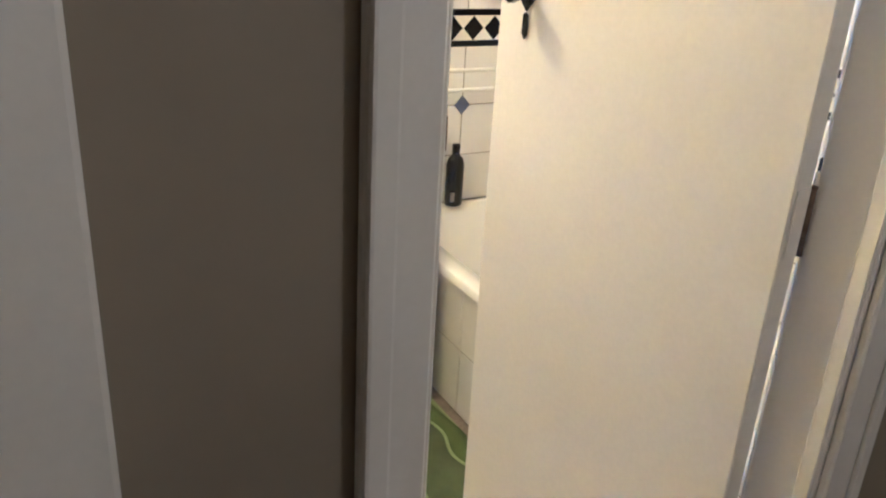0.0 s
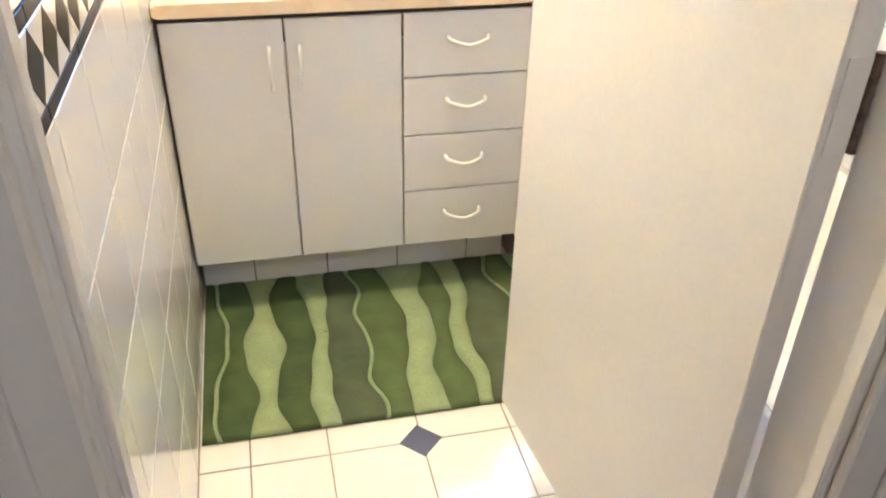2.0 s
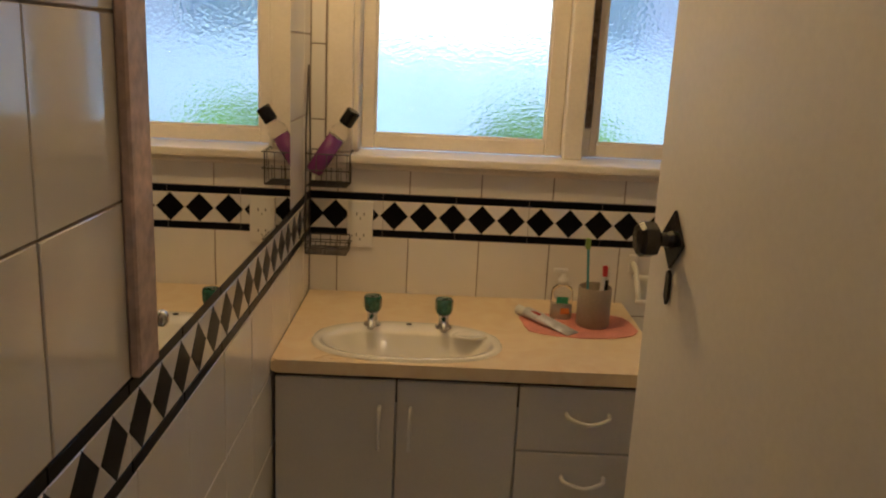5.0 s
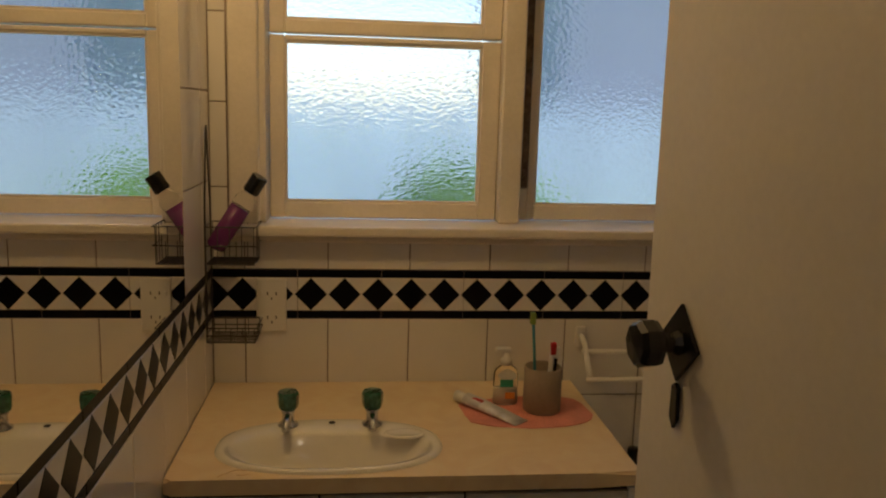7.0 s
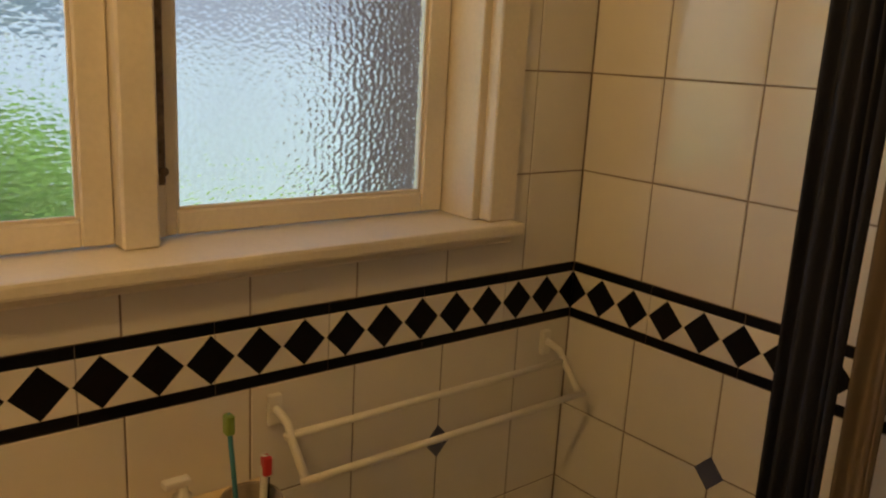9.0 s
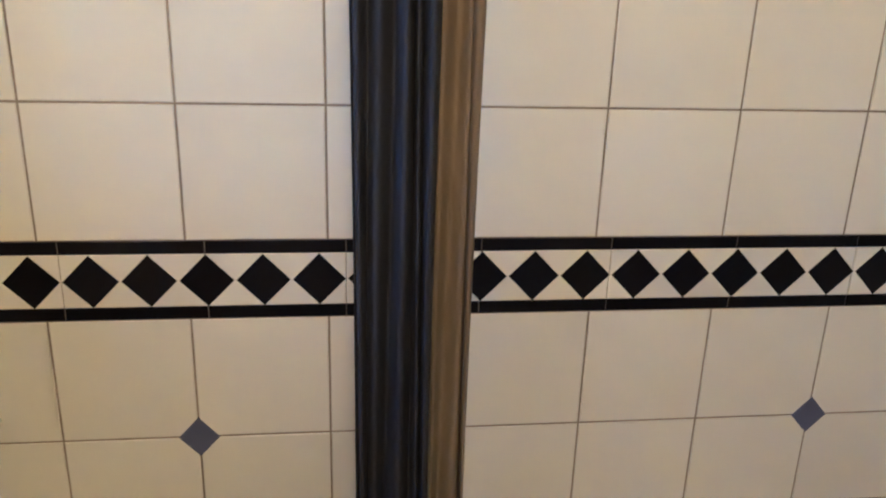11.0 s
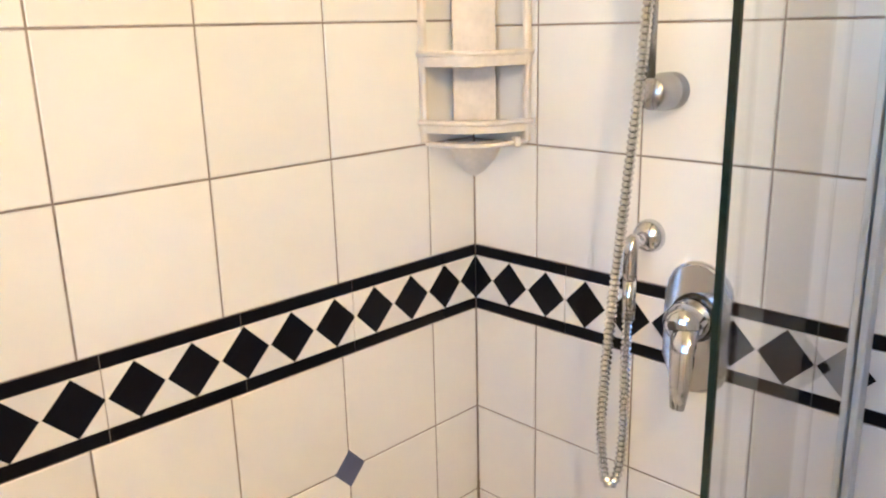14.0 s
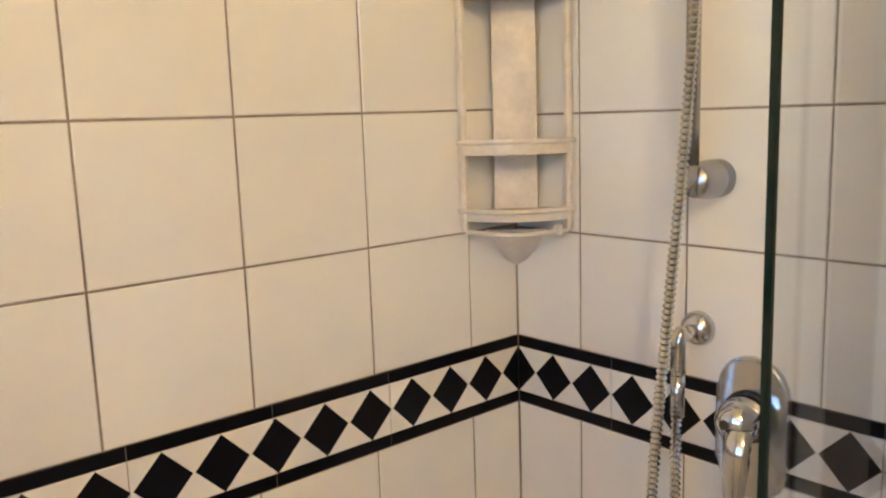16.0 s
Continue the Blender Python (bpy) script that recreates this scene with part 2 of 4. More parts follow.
def tube(points, r, n=6, bm=None, seg=8, ribs=0.0):
    """A bent round tube, plain or ribbed."""
    bm = bm or bmesh.new()
    pts = smooth_path(points, n) if n > 1 else [Vector(p) for p in points]
    rings = []
    for i, p in enumerate(pts):
        d = (pts[min(i + 1, len(pts) - 1)] - pts[max(i - 1, 0)]).normalized()
        u = d.cross(Vector((0.31, 0.9, 0.28))).normalized()
        v = d.cross(u)
        rad = r * (1 - ribs * (i % 2))
        rings.append([bm.verts.new(p + rad * (math.cos(2 * math.pi * k / seg) * u + math.sin(2 * math.pi * k / seg) * v)) for k in range(seg)])
    for a, b in zip(rings, rings[1:]):
        for k in range(seg):
            bm.faces.new((a[k], a[(k + 1) % seg], b[(k + 1) % seg], b[k]))
    bm.faces.new(rings[0])
    bm.faces.new(rings[-1])
    return bm


def prism(outline, z0, z1, bm=None):
    """A flat outline (x, y) given thickness from z0 to z1."""
    bm = bm or bmesh.new()
    lo, hi = ([bm.verts.new((x, y, z)) for x, y in outline] for z in (z0, z1))
    bm.faces.new(lo)
    bm.faces.new(hi)
    for i in range(len(lo)):
        j = (i + 1) % len(lo)
        bm.faces.new((lo[i], lo[j], hi[j], hi[i]))
    return bm


def moved(bm, m):
    bmesh.ops.transform(bm, matrix=m, verts=bm.verts)
    return bm


def setting(name, bm, material, smooth=False):
    return tagged(link(name, bm, material, None, smooth), kind="structure")


# ---- the room's shell ----
G = 0.002                              # joints lie this deep behind the tile faces
wall_back = bx((-0.12, G, 0), (W + 0.12, 0.19, 1.20))
bx((-0.12, G, 2.08), (W + 0.12, 0.19, H), 0, wall_back)
bx((-0.12, G, 1.20), (0.095, 0.19, 2.08), 0, wall_back)
bx((1.345, G, 1.20), (W + 0.12, 0.19, 2.08), 0, wall_back)
wall_back = setting("wall_back", wall_back, M_GROUT)
wall_left = setting("wall_left", bx((-0.12, -DL - 0.02, 0), (-G, G, H)), M_GROUT)
wall_right = setting("wall_right", bx((W + G, -D - 0.1, 0), (W + 0.12, G, H)), M_GROUT)
YH, YR = -1.930, -1.885               # hall face of the door wall, at the latch and at the hinges
HF = 0.185                             # the hall floor lies a step higher
XL, XR = 0.095, 0.724                  # door opening
wall_front = setting("wall_front", bx((0.86 + G, YR + 0.031, 0), (W + G, -L - G, H)), M_GROUT)
wd = bx((-0.12, YH, 0), (XL - 0.04, -DL - G, H))
bx((XR + 0.04, YR + 0.031, 0), (0.86 + G, -D - G, H), 0, wd)
bx((XL - 0.04, YH, 2.22), (XR + 0.04, -D - G, H), 0, wd)
bx((XL - 0.04, YH + 0.004, 0), (XR + 0.04, -D - G, HF), 0, wd)
wall_door = setting("wall_door", wd, M_GROUT)
floor = setting("floor", bx((-0.12, -DL, -0.12), (W + 0.12, 0.12, -G)), M_GROUT)
ceiling = setting("ceiling", bx((-0.12, YH, H), (W + 0.12, 0.19, H + 0.1)), M_CEIL)

# hallway outside the door
setting("wall_hall_left", bx((-1.2, YH - 0.03, 0), (XL - 0.045, YH - 0.002, H)), M_HALL)
setting("wall_hall_right", bx((XR + 0.045, YR - 0.001, 0), (2.2, YR + 0.03, H)), M_HALL)
setting("wall_hall_top", bx((XL - 0.045, YH - 0.03, 2.225), (XR + 0.045, YH - 0.002, H)), M_HALL)
setting("wall_hall_back", bx((-1.2, -3.5, 0), (2.2, -3.4, H)), M_HALL)
setting("wall_hall_end", bx((-1.3, -3.5, 0), (-1.2, YH, H)), M_HALL)
setting("wall_hall_far", bx((2.2, -3.5, 0), (2.3, YR + 0.03, H)), M_HALL)
setting("floor_hall", bx((-1.2, -3.4, 0.0), (2.2, YH - 0.031, HF)), M_CARPET)
setting("floor_hall_strip", bx((XR + 0.045, YH - 0.031, 0.0), (2.2, YR - 0.0015, HF)), M_CARPET)
setting("ceiling_hall", bx((-1.2, -3.4, H), (2.2, YH - 0.002, H + 0.1)), M_CEIL)
setting("ceiling_hall_strip", bx((W + 0.121, YH - 0.002, H), (2.2, YR + 0.03, H + 0.1)), M_CEIL)

# door lining and casings
YF, DH = -D - 0.004, 2.19              # room face of the lining, head height
frame_ob = thing("door_frame", "white painted wooden door frame with moulded hall casing", "door frame", kind="structure")
part("jamb", bx((XL - 0.04, YH - 0.03, HF), (XL, -DL - 0.004, DH), 0.003), M_PAINT, frame_ob)
part("jamb", bx((XR, YR - 0.002, HF), (XR + 0.04, YF, DH), 0.003), M_PAINT, frame_ob)
part("head", bx((XL - 0.04, YH - 0.03, DH), (XR + 0.04, YF, DH + 0.03), 0.003), M_PAINT, frame_ob)
part("threshold", bx((XL, YH - 0.03, HF), (XR, YF, HF + 0.008), 0.003), M_PAINT, frame_ob)
part("door_stop", bx((XL, YH - 0.028, HF + 0.008), (XL + 0.006, YH - 0.008, DH), 0.002), M_PAINT, frame_ob)
part("door_stop", bx((XR - 0.006, YR - 0.001, HF + 0.008), (XR, YR + 0.022, DH), 0.002), M_PAINT, frame_ob)
for x0, x1, s in ((XL - 0.058, XL - 0.005, 1), (XR + 0.005, XR + 0.070, -1)):
    yc = YH - 0.0305 if s > 0 else YR - 0.0025
    c = bx((x0, yc - 0.0135, HF), (x1, yc, 2.25), 0.003)
    xo = x0 if s > 0 else x1 - 0.020
    bx((xo, yc - 0.0215, HF), (xo + 0.020, yc - 0.014, 2.25), 0.003, c, 2)
    part("casing", c, M_PAINT, frame_ob)
part("casing", bx((XL - 0.070, YH - 0.044, 2.2505), (XR + 0.070, YH - 0.0305, 2.315), 0.003), M_PAINT, frame_ob)
part("strike_plate", bx((XL + 0.0065, -1.954, 1.262), (XL + 0.0085, -1.945, 1.286), 0.0008), M_HINGE, frame_ob, "tarnished metal strike plate")
part("latch_hole", bx((XL + 0.0086, -1.952, 1.267), (XL + 0.0092, -1.947, 1.281)), M_DARK, frame_ob)
part("latch_keep", bx((XL + 0.0005, -1.932, 1.282), (XL + 0.0025, -1.925, 1.308), 0.0008), M_HINGE, frame_ob, "second tarnished keep plate")

# second door along the hall
hc = thing("hall_door", "closed dark brown door in a grey casing along the hall", "door", kind="structure")
part("casing", bx((-0.20, YH - 0.052, HF), (-0.12, YH - 0.0305, 2.25), 0.004), M_PAINT, hc)
part("casing", bx((-0.95, YH - 0.052, HF), (-0.87, YH - 0.0305, 2.25), 0.004), M_PAINT, hc)
part("slab", bx((-0.87, YH - 0.040, HF + 0.01), (-0.20, YH - 0.0305, 2.20), 0.003), M_HALL, hc)

# ---- the open door ----
DW, DT = 0.604, 0.036
door_1 = thing("door_1", "plain white flush door standing open with black knob", "door", kind="structure")
door_1.matrix_world = pose(0.717, -1.787, 0, 0, 0, 95.8)
slab = part("slab", bx((0.001, 0.0005, HF + 0.018), (DW, DT, 2.17), 0.002), M_DOORP, door_1)
HZ, KX = 1.300, DW - 0.072
for s in (1, -1):
    face_y = DT + 0.0003 if s > 0 else 0.0002
    at = Matrix.Translation((KX, face_y, HZ)) @ (pose(0, 0, 0, -90) if s > 0 else pose(0, 0, 0, 90))
    sq = prism([(0.034 * math.cos(a), 0.036 * math.sin(a)) for a in (0, math.pi / 2, math.pi, 1.5 * math.pi)], 0, 0.004)
    bmesh.ops.bevel(sq, geom=sq.edges[:], offset=0.0012, segments=1, affect="EDGES")
    part("rose_plate", moved(sq, at), M_BLACK, door_1, "black diamond-shaped back plate")
    knob = turned([(0, 0.003), (0.012, 0.003), (0.009, 0.010), (0.0085, 0.018), (0.014, 0.021), (0.020, 0.024), (0.0215, 0.029), (0.0215, 0.040), (0.018, 0.045), (0, 0.046)], at, seg=8)
    part("knob", knob, M_BLACK, door_1, "black faceted door knob")
    cover = prism([(-0.0055, -0.040), (-0.007, -0.070), (0, -0.080), (0.007, -0.070), (0.006, -0.040), (0, -0.036)], -0.002 if s > 0 else 0, 0.002 if s > 0 else 0.004)
    bmesh.ops.bevel(cover, geom=cover.edges[:], offset=0.001, segments=1, affect="EDGES")
    part("keyhole_cover", moved(cover, Matrix.Translation((KX, face_y + (0.002 if s > 0 else 0), HZ)) @ pose(0, 0, 0, 90)), M_BLACK, door_1, "black keyhole cover")
for z in (0.36, 1.028, 1.95):
    hg = rod((0.0, -0.003, z), (0.0, -0.003, z + 0.09), 0.0042, seg=10)
    for q in range(6):
        rod((0.0, -0.003, z + q * 0.018 - 0.0014), (0.0, -0.003, z + q * 0.018 + 0.0014), 0.0047, None, hg, 10)
    hinge = part("hinge", hg, M_HINGE, door_1, "tarnished metal butt hinge")
    part("hinge_leaf", bx((-0.0012, 0.004, z), (0.0006, DT - 0.006, z + 0.09), 0.0004), M_PAINT, hinge)

# ---- window ----
win = thing("window_1", "cream painted timber window with rippled obscure glass", "window", kind="structure")
YS = 0.102                             # sash plane
part("window_sill", bx((0.030, -0.042, 1.200), (1.400, 0.16, 1.224), 0.006, None, 2), M_FRAME, win)
part("sill_moulding", bx((0.045, -0.016, 1.182), (1.395, G - 0.001, 1.199), 0.004), M_FRAME, win)
part("casing", bx((0.045, -0.014, 1.225), (0.112, 0.018, 2.12), 0.003), M_FRAME, win)
part("casing", bx((1.332, -0.014, 1.225), (1.398, 0.018, 2.12), 0.003), M_FRAME, win)
part("casing", bx((0.045, -0.014, 2.05), (1.398, 0.018, 2.12), 0.003), M_FRAME, win)
part("reveal", bx((0.096, 0.018, 1.225), (0.126, 0.186, 2.08), 0.002), M_FRAME, win)
part("reveal", bx((1.316, 0.018, 1.225), (1.344, 0.186, 2.08), 0.002), M_FRAME, win)
part("mullion", bx((0.687, 0.055, 1.2245), (0.742, 0.186, 2.08), 0.004), M_FRAME, win)
part("head_reveal", bx((0.126, 0.018, 2.05), (1.316, 0.186, 2.08), 0.002), M_FRAME, win)


def sash(x0, x1, z0, z1, px0, px1, pz0, pz1, y=YS):
    """A sash with four rails round one rippled pane."""
    t = 0.016
    fr = part("window_frame", bx((x0, y - t, z0), (px0, y + t, z1), 0.003), M_FRAME, win)
    part("stile", bx((px1, y - t, z0), (x1, y + t, z1), 0.003), M_FRAME, fr)
    part("rail", bx((px0, y - t + 0.0006, z0), (px1, y + t - 0.0006, pz0), 0.003), M_FRAME, fr)
    part("rail", bx((px0, y - t + 0.0006, pz1), (px1, y + t - 0.0006, z1), 0.003), M_FRAME, fr)
    pane = part("pane", bx((px0 - 0.003, y - 0.002, pz0 - 0.003), (px1 + 0.003, y + 0.002, pz1 + 0.003)), M_OBSC, fr, "rippled obscure glass pane")
    pane.visible_shadow = False
    bd = bmesh.new()
    for a, b in (((px0, pz0), (px0 + 0.006, pz1)), ((px1 - 0.006, pz0), (px1, pz1)), ((px0 + 0.006, pz0), (px1 - 0.006, pz0 + 0.006)), ((px0 + 0.006, pz1 - 0.006), (px1 - 0.006, pz1))):
        bx((a[0], y - 0.010, a[1]), (b[0], y - 0.003, b[1]), 0.001, bd)
    part("glazing_bead", bd, M_FRAME, fr)


sash(0.128, 0.686, 1.228, 1.665, 0.164, 0.640, 1.268, 1.652)
sash(0.128, 0.686, 1.669, 2.046, 0.164, 0.640, 1.702, 2.00)
sash(0.768, 1.314, 1.228, 2.046, 0.788, 1.265, 1.266, 2.00, 0.124)
part("weather_strip", bx((0.7425, 0.098, 1.310), (0.7675, 0.126, 2.046), 0.002), M_HINGE, win, "dark gap strip beside the casement")
part("frame_filler", bx((0.7425, 0.100, 1.2285), (0.7675, 0.138, 1.3095), 0.002), M_FRAME, win)
part("stay_pin", rod((0.755, 0.070, 1.335), (0.755, 0.085, 1.335), 0.007, seg=10), M_HINGE, win, "small metal stay pin")

# ---- vanity ----
VX, VY, VZ = 0.866, -0.515, 0.794
van = thing("vanity", "white melamine bathroom vanity with two doors and four drawers", "vanity cabinet")
part("body", bx((0.004, VY + 0.019, 0.160), (VX - 0.004, -0.012, 0.735), 0.001), M_MELA, van)
part("side_panel", bx((VX - 0.004, VY + 0.003, 0.160), (VX + 0.012, -0.012, VZ), 0.001), M_MELA, van)
# strip coloured dark to imitate the shaded gap under the worktop front
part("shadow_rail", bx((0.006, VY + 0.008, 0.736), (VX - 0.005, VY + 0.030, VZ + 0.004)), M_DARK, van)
part("plinth", bx((0.004, -0.376, 0.0), (VX + 0.004, -0.02, 0.160)), M_GROUT, van)
xs = [0.006, 0.146, 0.349, 0.551, 0.759, VX + 0.003]
for a, b in zip(xs, xs[1:]):
    part("plinth_tile", bx((a + 0.002, -0.384, 0.002), (b - 0.002, -0.377, 0.158), 0.001), M_TILE, van)


def pull(p, q, out, parent):
    """A slim bow handle between two feet."""
    p, q, out = Vector(p), Vector(q), Vector(out)
    mid = (p + q) / 2
    part("handle", tube([p, p + out * 0.75 + (mid - p) * 0.12, mid + out, q + out * 0.75 + (mid - q) * 0.12, q], 0.0048, 6), M_PLASTIC, parent, "white bow handle", True)


for x0, x1, hx in ((0.008, 0.274, 0.240), (0.278, 0.545, 0.308)):
    d = part("door", bx((x0, VY, 0.163), (x1, VY + 0.018, VZ - 0.004), 0.0015), M_MELA, van)
    pull((hx, VY, 0.630), (hx, VY, 0.728), (0, -0.024, 0), d)
for z0, z1 in ((0.163, 0.322), (0.326, 0.479), (0.483, 0.632), (0.636, VZ - 0.004)):
    d = part("drawer", bx((0.549, VY, z0), (VX - 0.006, VY + 0.018, z1), 0.0015), M_MELA, van)
    zc = (z0 + z1) / 2 + 0.012
    part("handle", tube([(0.656, VY, zc + 0.006), (0.662, VY - 0.018, zc), (0.704, VY - 0.026, zc - 0.010), (0.746, VY - 0.018, zc), (0.752, VY, zc + 0.006)], 0.0048, 6), M_PLASTIC, d, "white bow handle", True)

# worktop with a hole for the basin
CT = 0.836
BC, BA, BB = Vector((0.292, -0.392)), 0.222, 0.130


def oval(a, b, n, m, e=2.0, back=1.0):
    out = []
    for i in range(m):
        t = 2 * math.pi * i / m
        c, s = math.cos(t), math.sin(t)
        k = (abs(c) ** n + abs(s) ** n) ** (-1 / n)
        out.append((BC[0] + a * c * k, BC[1] + b * s * k * (back if s > 0 else 1)))
    return out


def ring_plate(outer, inner, z0, z1, bm=None):
    """A slab between two outlines of equally many points."""
    bm = bm or bmesh.new()
    n = len(outer)
    r = [[bm.verts.new((x, y, z)) for x, y in ln] for ln, z in ((outer, z1), (inner, z1), (inner, z0), (outer, z0))]
    for a in range(4):
        p, q = r[a], r[(a + 1) % 4]
        for i in range(n):
            j = (i + 1) % n
            bm.faces.new((p[i], p[j], q[j], q[i]))
    return bm


def square_ring(x0, x1, y0, y1, c, m, a=1.0, b=1.0):
    """Points on a rectangle, one for each direction round c."""
    out = []
    for i in range(m):
        t = 2 * math.pi * i / m
        dx, dy = a * math.cos(t), b * math.sin(t)
        s = min(((x1 if dx > 0 else x0) - c[0]) / dx if abs(dx) > 1e-9 else 9e9, ((y1 if dy > 0 else y0) - c[1]) / dy if abs(dy) > 1e-9 else 9e9)
        out.append((c[0] + s * dx, c[1] + s * dy))
    for x, y in ((x0, y0), (x0, y1), (x1, y0), (x1, y1)):
        k = min(range(m), key=lambda i: (out[i][0] - x) ** 2 + (out[i][1] - y) ** 2)
        out[k] = (x, y)
    return out


NB = 96
top_bm = ring_plate(square_ring(0.002, 0.878, -0.534, -0.002, BC, NB, BA, BB), oval(BA - 0.010, BB - 0.010, 2.3, NB), CT - 0.030, CT)
rim_e = [e for e in top_bm.edges if all(abs(v.co.y + 0.534) < 1e-4 for v in e.verts) and abs(e.verts[0].co.z - e.verts[1].co.z) < 1e-4]
bmesh.ops.bevel(top_bm, geom=rim_e, offset=0.006, segments=3, affect="EDGES")
tagged(link("worktop", top_bm, M_TOP), "cream marbled laminate vanity worktop with rounded front edge", "worktop")

# inset basin
bas = bmesh.new()
rows = []
prof = [(1.0, 0.0, 0.0005), (0.985, 0.0, 0.006), (0.95, 0.0, 0.008), (0.885, 0.0, 0.006)]
for k, _, dz in prof:
    rows.append([(x, y, CT + dz) for x, y in oval(BA * k, BB * k, 2.3, NB)])
for a, b, dz, dy in ((0.196, 0.088, 0.004, -0.020), (0.186, 0.082, -0.006, -0.020), (0.168, 0.072, -0.030, -0.020), (0.138, 0.057, -0.060, -0.018), (0.085, 0.036, -0.080, -0.015), (0.022, 0.018, -0.086, -0.012)):
    ln = []
    for i in range(NB):
        t = 2 * math.pi * i / NB
        c, s = math.cos(t), math.sin(t)
        k = (abs(c) ** 2.6 + abs(s) ** 2.6) ** (-1 / 2.6)
        ln.append((BC[0] + a * c * k, BC[1] + dy + b * s * k, CT + dz))
    rows.append(ln)
vr = [[bas.verts.new(p) for p in ln] for ln in rows]
for p, q in zip(vr, vr[1:]):
    for i in range(NB):
        j = (i + 1) % NB
        bas.faces.new((p[i], p[j], q[j], q[i]))
bas.faces.new(vr[-1])
basin = thing("basin", "white oval ceramic drop-in basin set into the worktop", "basin")
part("bowl", bas, M_CERAMIC, basin, smooth=True)
part("overflow_hole", turned([(0, 0.0082), (0.007, 0.0082), (0.007, 0.0092), (0, 0.0092)], Matrix.Translation((0.292, -0.288, CT)), seg=14), M_DARK, basin, "dark overflow hole")
sd = turned([(0.0, 0.0085), (0.030, 0.0085), (0.036, 0.0105), (0.040, 0.0105), (0.043, 0.0065)], Matrix.Translation((0.440, -0.352, CT)) @ Matrix.Diagonal((1, 0.55, 1, 1)), seg=28)
part("soap_recess", sd, M_CERAMIC, basin, smooth=True)
part("drain", turned([(0, 0.0), (0.018, 0.0), (0.020, 0.003), (0.015, 0.004), (0, 0.003)], Matrix.Translation((BC[0], BC[1] - 0.012, CT - 0.0865))), M_CHROME, basin, "chrome drain", True)
for x in (0.202, 0.376):
    tap = thing("basin_tap", "chrome basin tap with green faceted acrylic head", "tap", (x, -0.296, CT + 0.007), "pair of basin taps")
    part("body", turned([(0.021, 0), (0.021, 0.004), (0.013, 0.008), (0.012, 0.028), (0.015, 0.032), (0.012, 0.036), (0, 0.036)]), M_CHROME, tap, smooth=True)
    part("spout", tube([(0, 0, 0.018), (0, -0.020, 0.024), (0, -0.045, 0.022), (0, -0.058, 0.010)], 0.0085, 5, None, 10), M_CHROME, tap, smooth=True)
    part("head", turned([(0.012, 0.034), (0.019, 0.038), (0.0215, 0.046), (0.0225, 0.068), (0.020, 0.074), (0, 0.075)], seg=10), M_TEAL, tap, "green faceted tap head")
st = thing("rust_stain", "brown stain on the worktop beside the basin", "stain", (0.105, -0.508, CT))
part("mark", tube([(-0.010, -0.012, -0.0004), (0.006, 0.004, -0.0004), (0.020, 0.014, -0.0004), (0.040, 0.012, -0.0004)], 0.0012, 5, None, 6), M_STAIN, st)
part("mark", tube([(0.022, -0.006, -0.0004), (0.034, -0.008, -0.0004), (0.046, -0.002, -0.0004)], 0.0011, 5, None, 6), M_STAIN, st)

# things on the worktop
rc = random.Random(4)
cl = [(0.575, -0.170), (0.640, -0.138), (0.760, -0.120), (0.838, -0.135), (0.862, -0.190), (0.858, -0.268), (0.765, -0.312), (0.655, -0.305), (0.590, -0.275)]
cl = [(p.x, p.y) for p in smooth_path([(*q, 0) for q in cl + cl[:1]], 5)[:-1]]
tagged(link("cloth", prism([(x + rc.uniform(-1, 1) * 0.002, y + rc.uniform(-1, 1) * 0.002) for x, y in cl], CT + 0.0003, CT + 0.0025), M_CLOTH), "pink terry cloth lying flat on the worktop", "cloth")
Z2 = CT + 0.0026
cup = thing("toothbrush_cup", "taupe ceramic toothbrush tumbler on the pink cloth", "cup", (0.757, -0.212, Z2))
part("tumbler", turned([(0, 0), (0.038, 0), (0.042, 0.004), (0.042, 0.100), (0.040, 0.103), (0.037, 0.100), (0.036, 0.010), (0, 0.008)], seg=32), M_CUP, cup, smooth=True)
for dx, dy, lean, h, ma, mb, lb in ((-0.014, 0.004, (-0.012, 0.010), 0.215, M_AQUA, M_LIME, "slim aqua toothbrush with lime head standing in the tumbler"), (0.008, -0.006, (0.012, 0.006), 0.150, M_PLASTIC, M_RED, "white and red toothbrush standing in the tumbler"), (0.018, 0.010, (0.016, 0.012), 0.135, M_BLACK, M_PLASTIC, "short dark toothbrush standing in the tumbler")):
    tb = thing("toothbrush", lb, "toothbrush", (0.757 + dx, -0.212 + dy, Z2 + 0.0085), "brushes in the tumbler")
    e = Vector((lean[0], lean[1], h))
    part("shaft", tube([(0, 0, 0), e * 0.5 + Vector((0.001, 0, 0)), e], 0.0034 if h > 0.2 else 0.0055, 5), ma, tb, smooth=True)
    part("brush_head", bx((e.x - 0.006, e.y - 0.010, e.z - 0.028), (e.x + 0.006, e.y + 0.004, e.z), 0.002), mb, tb)
sb = thing("soap_pump", "clear pump bottle of orange liquid soap with green label", "soap bottle", (0.682, -0.165, Z2))
part("bottle", turned([(0, 0), (0.024, 0), (0.026, 0.004), (0.026, 0.070), (0.022, 0.082), (0.012, 0.090), (0.011, 0.094), (0, 0.094)], Matrix.Diagonal((1.1, 0.7, 1, 1)), seg=28), M_CLEAR, sb, "clear plastic bottle", True)
part("liquid", turned([(0, 0.002), (0.0235, 0.002), (0.0242, 0.038), (0, 0.038)], Matrix.Diagonal((1.1, 0.7, 1, 1)), seg=28), M_PALE, sb, "pale liquid soap", True)
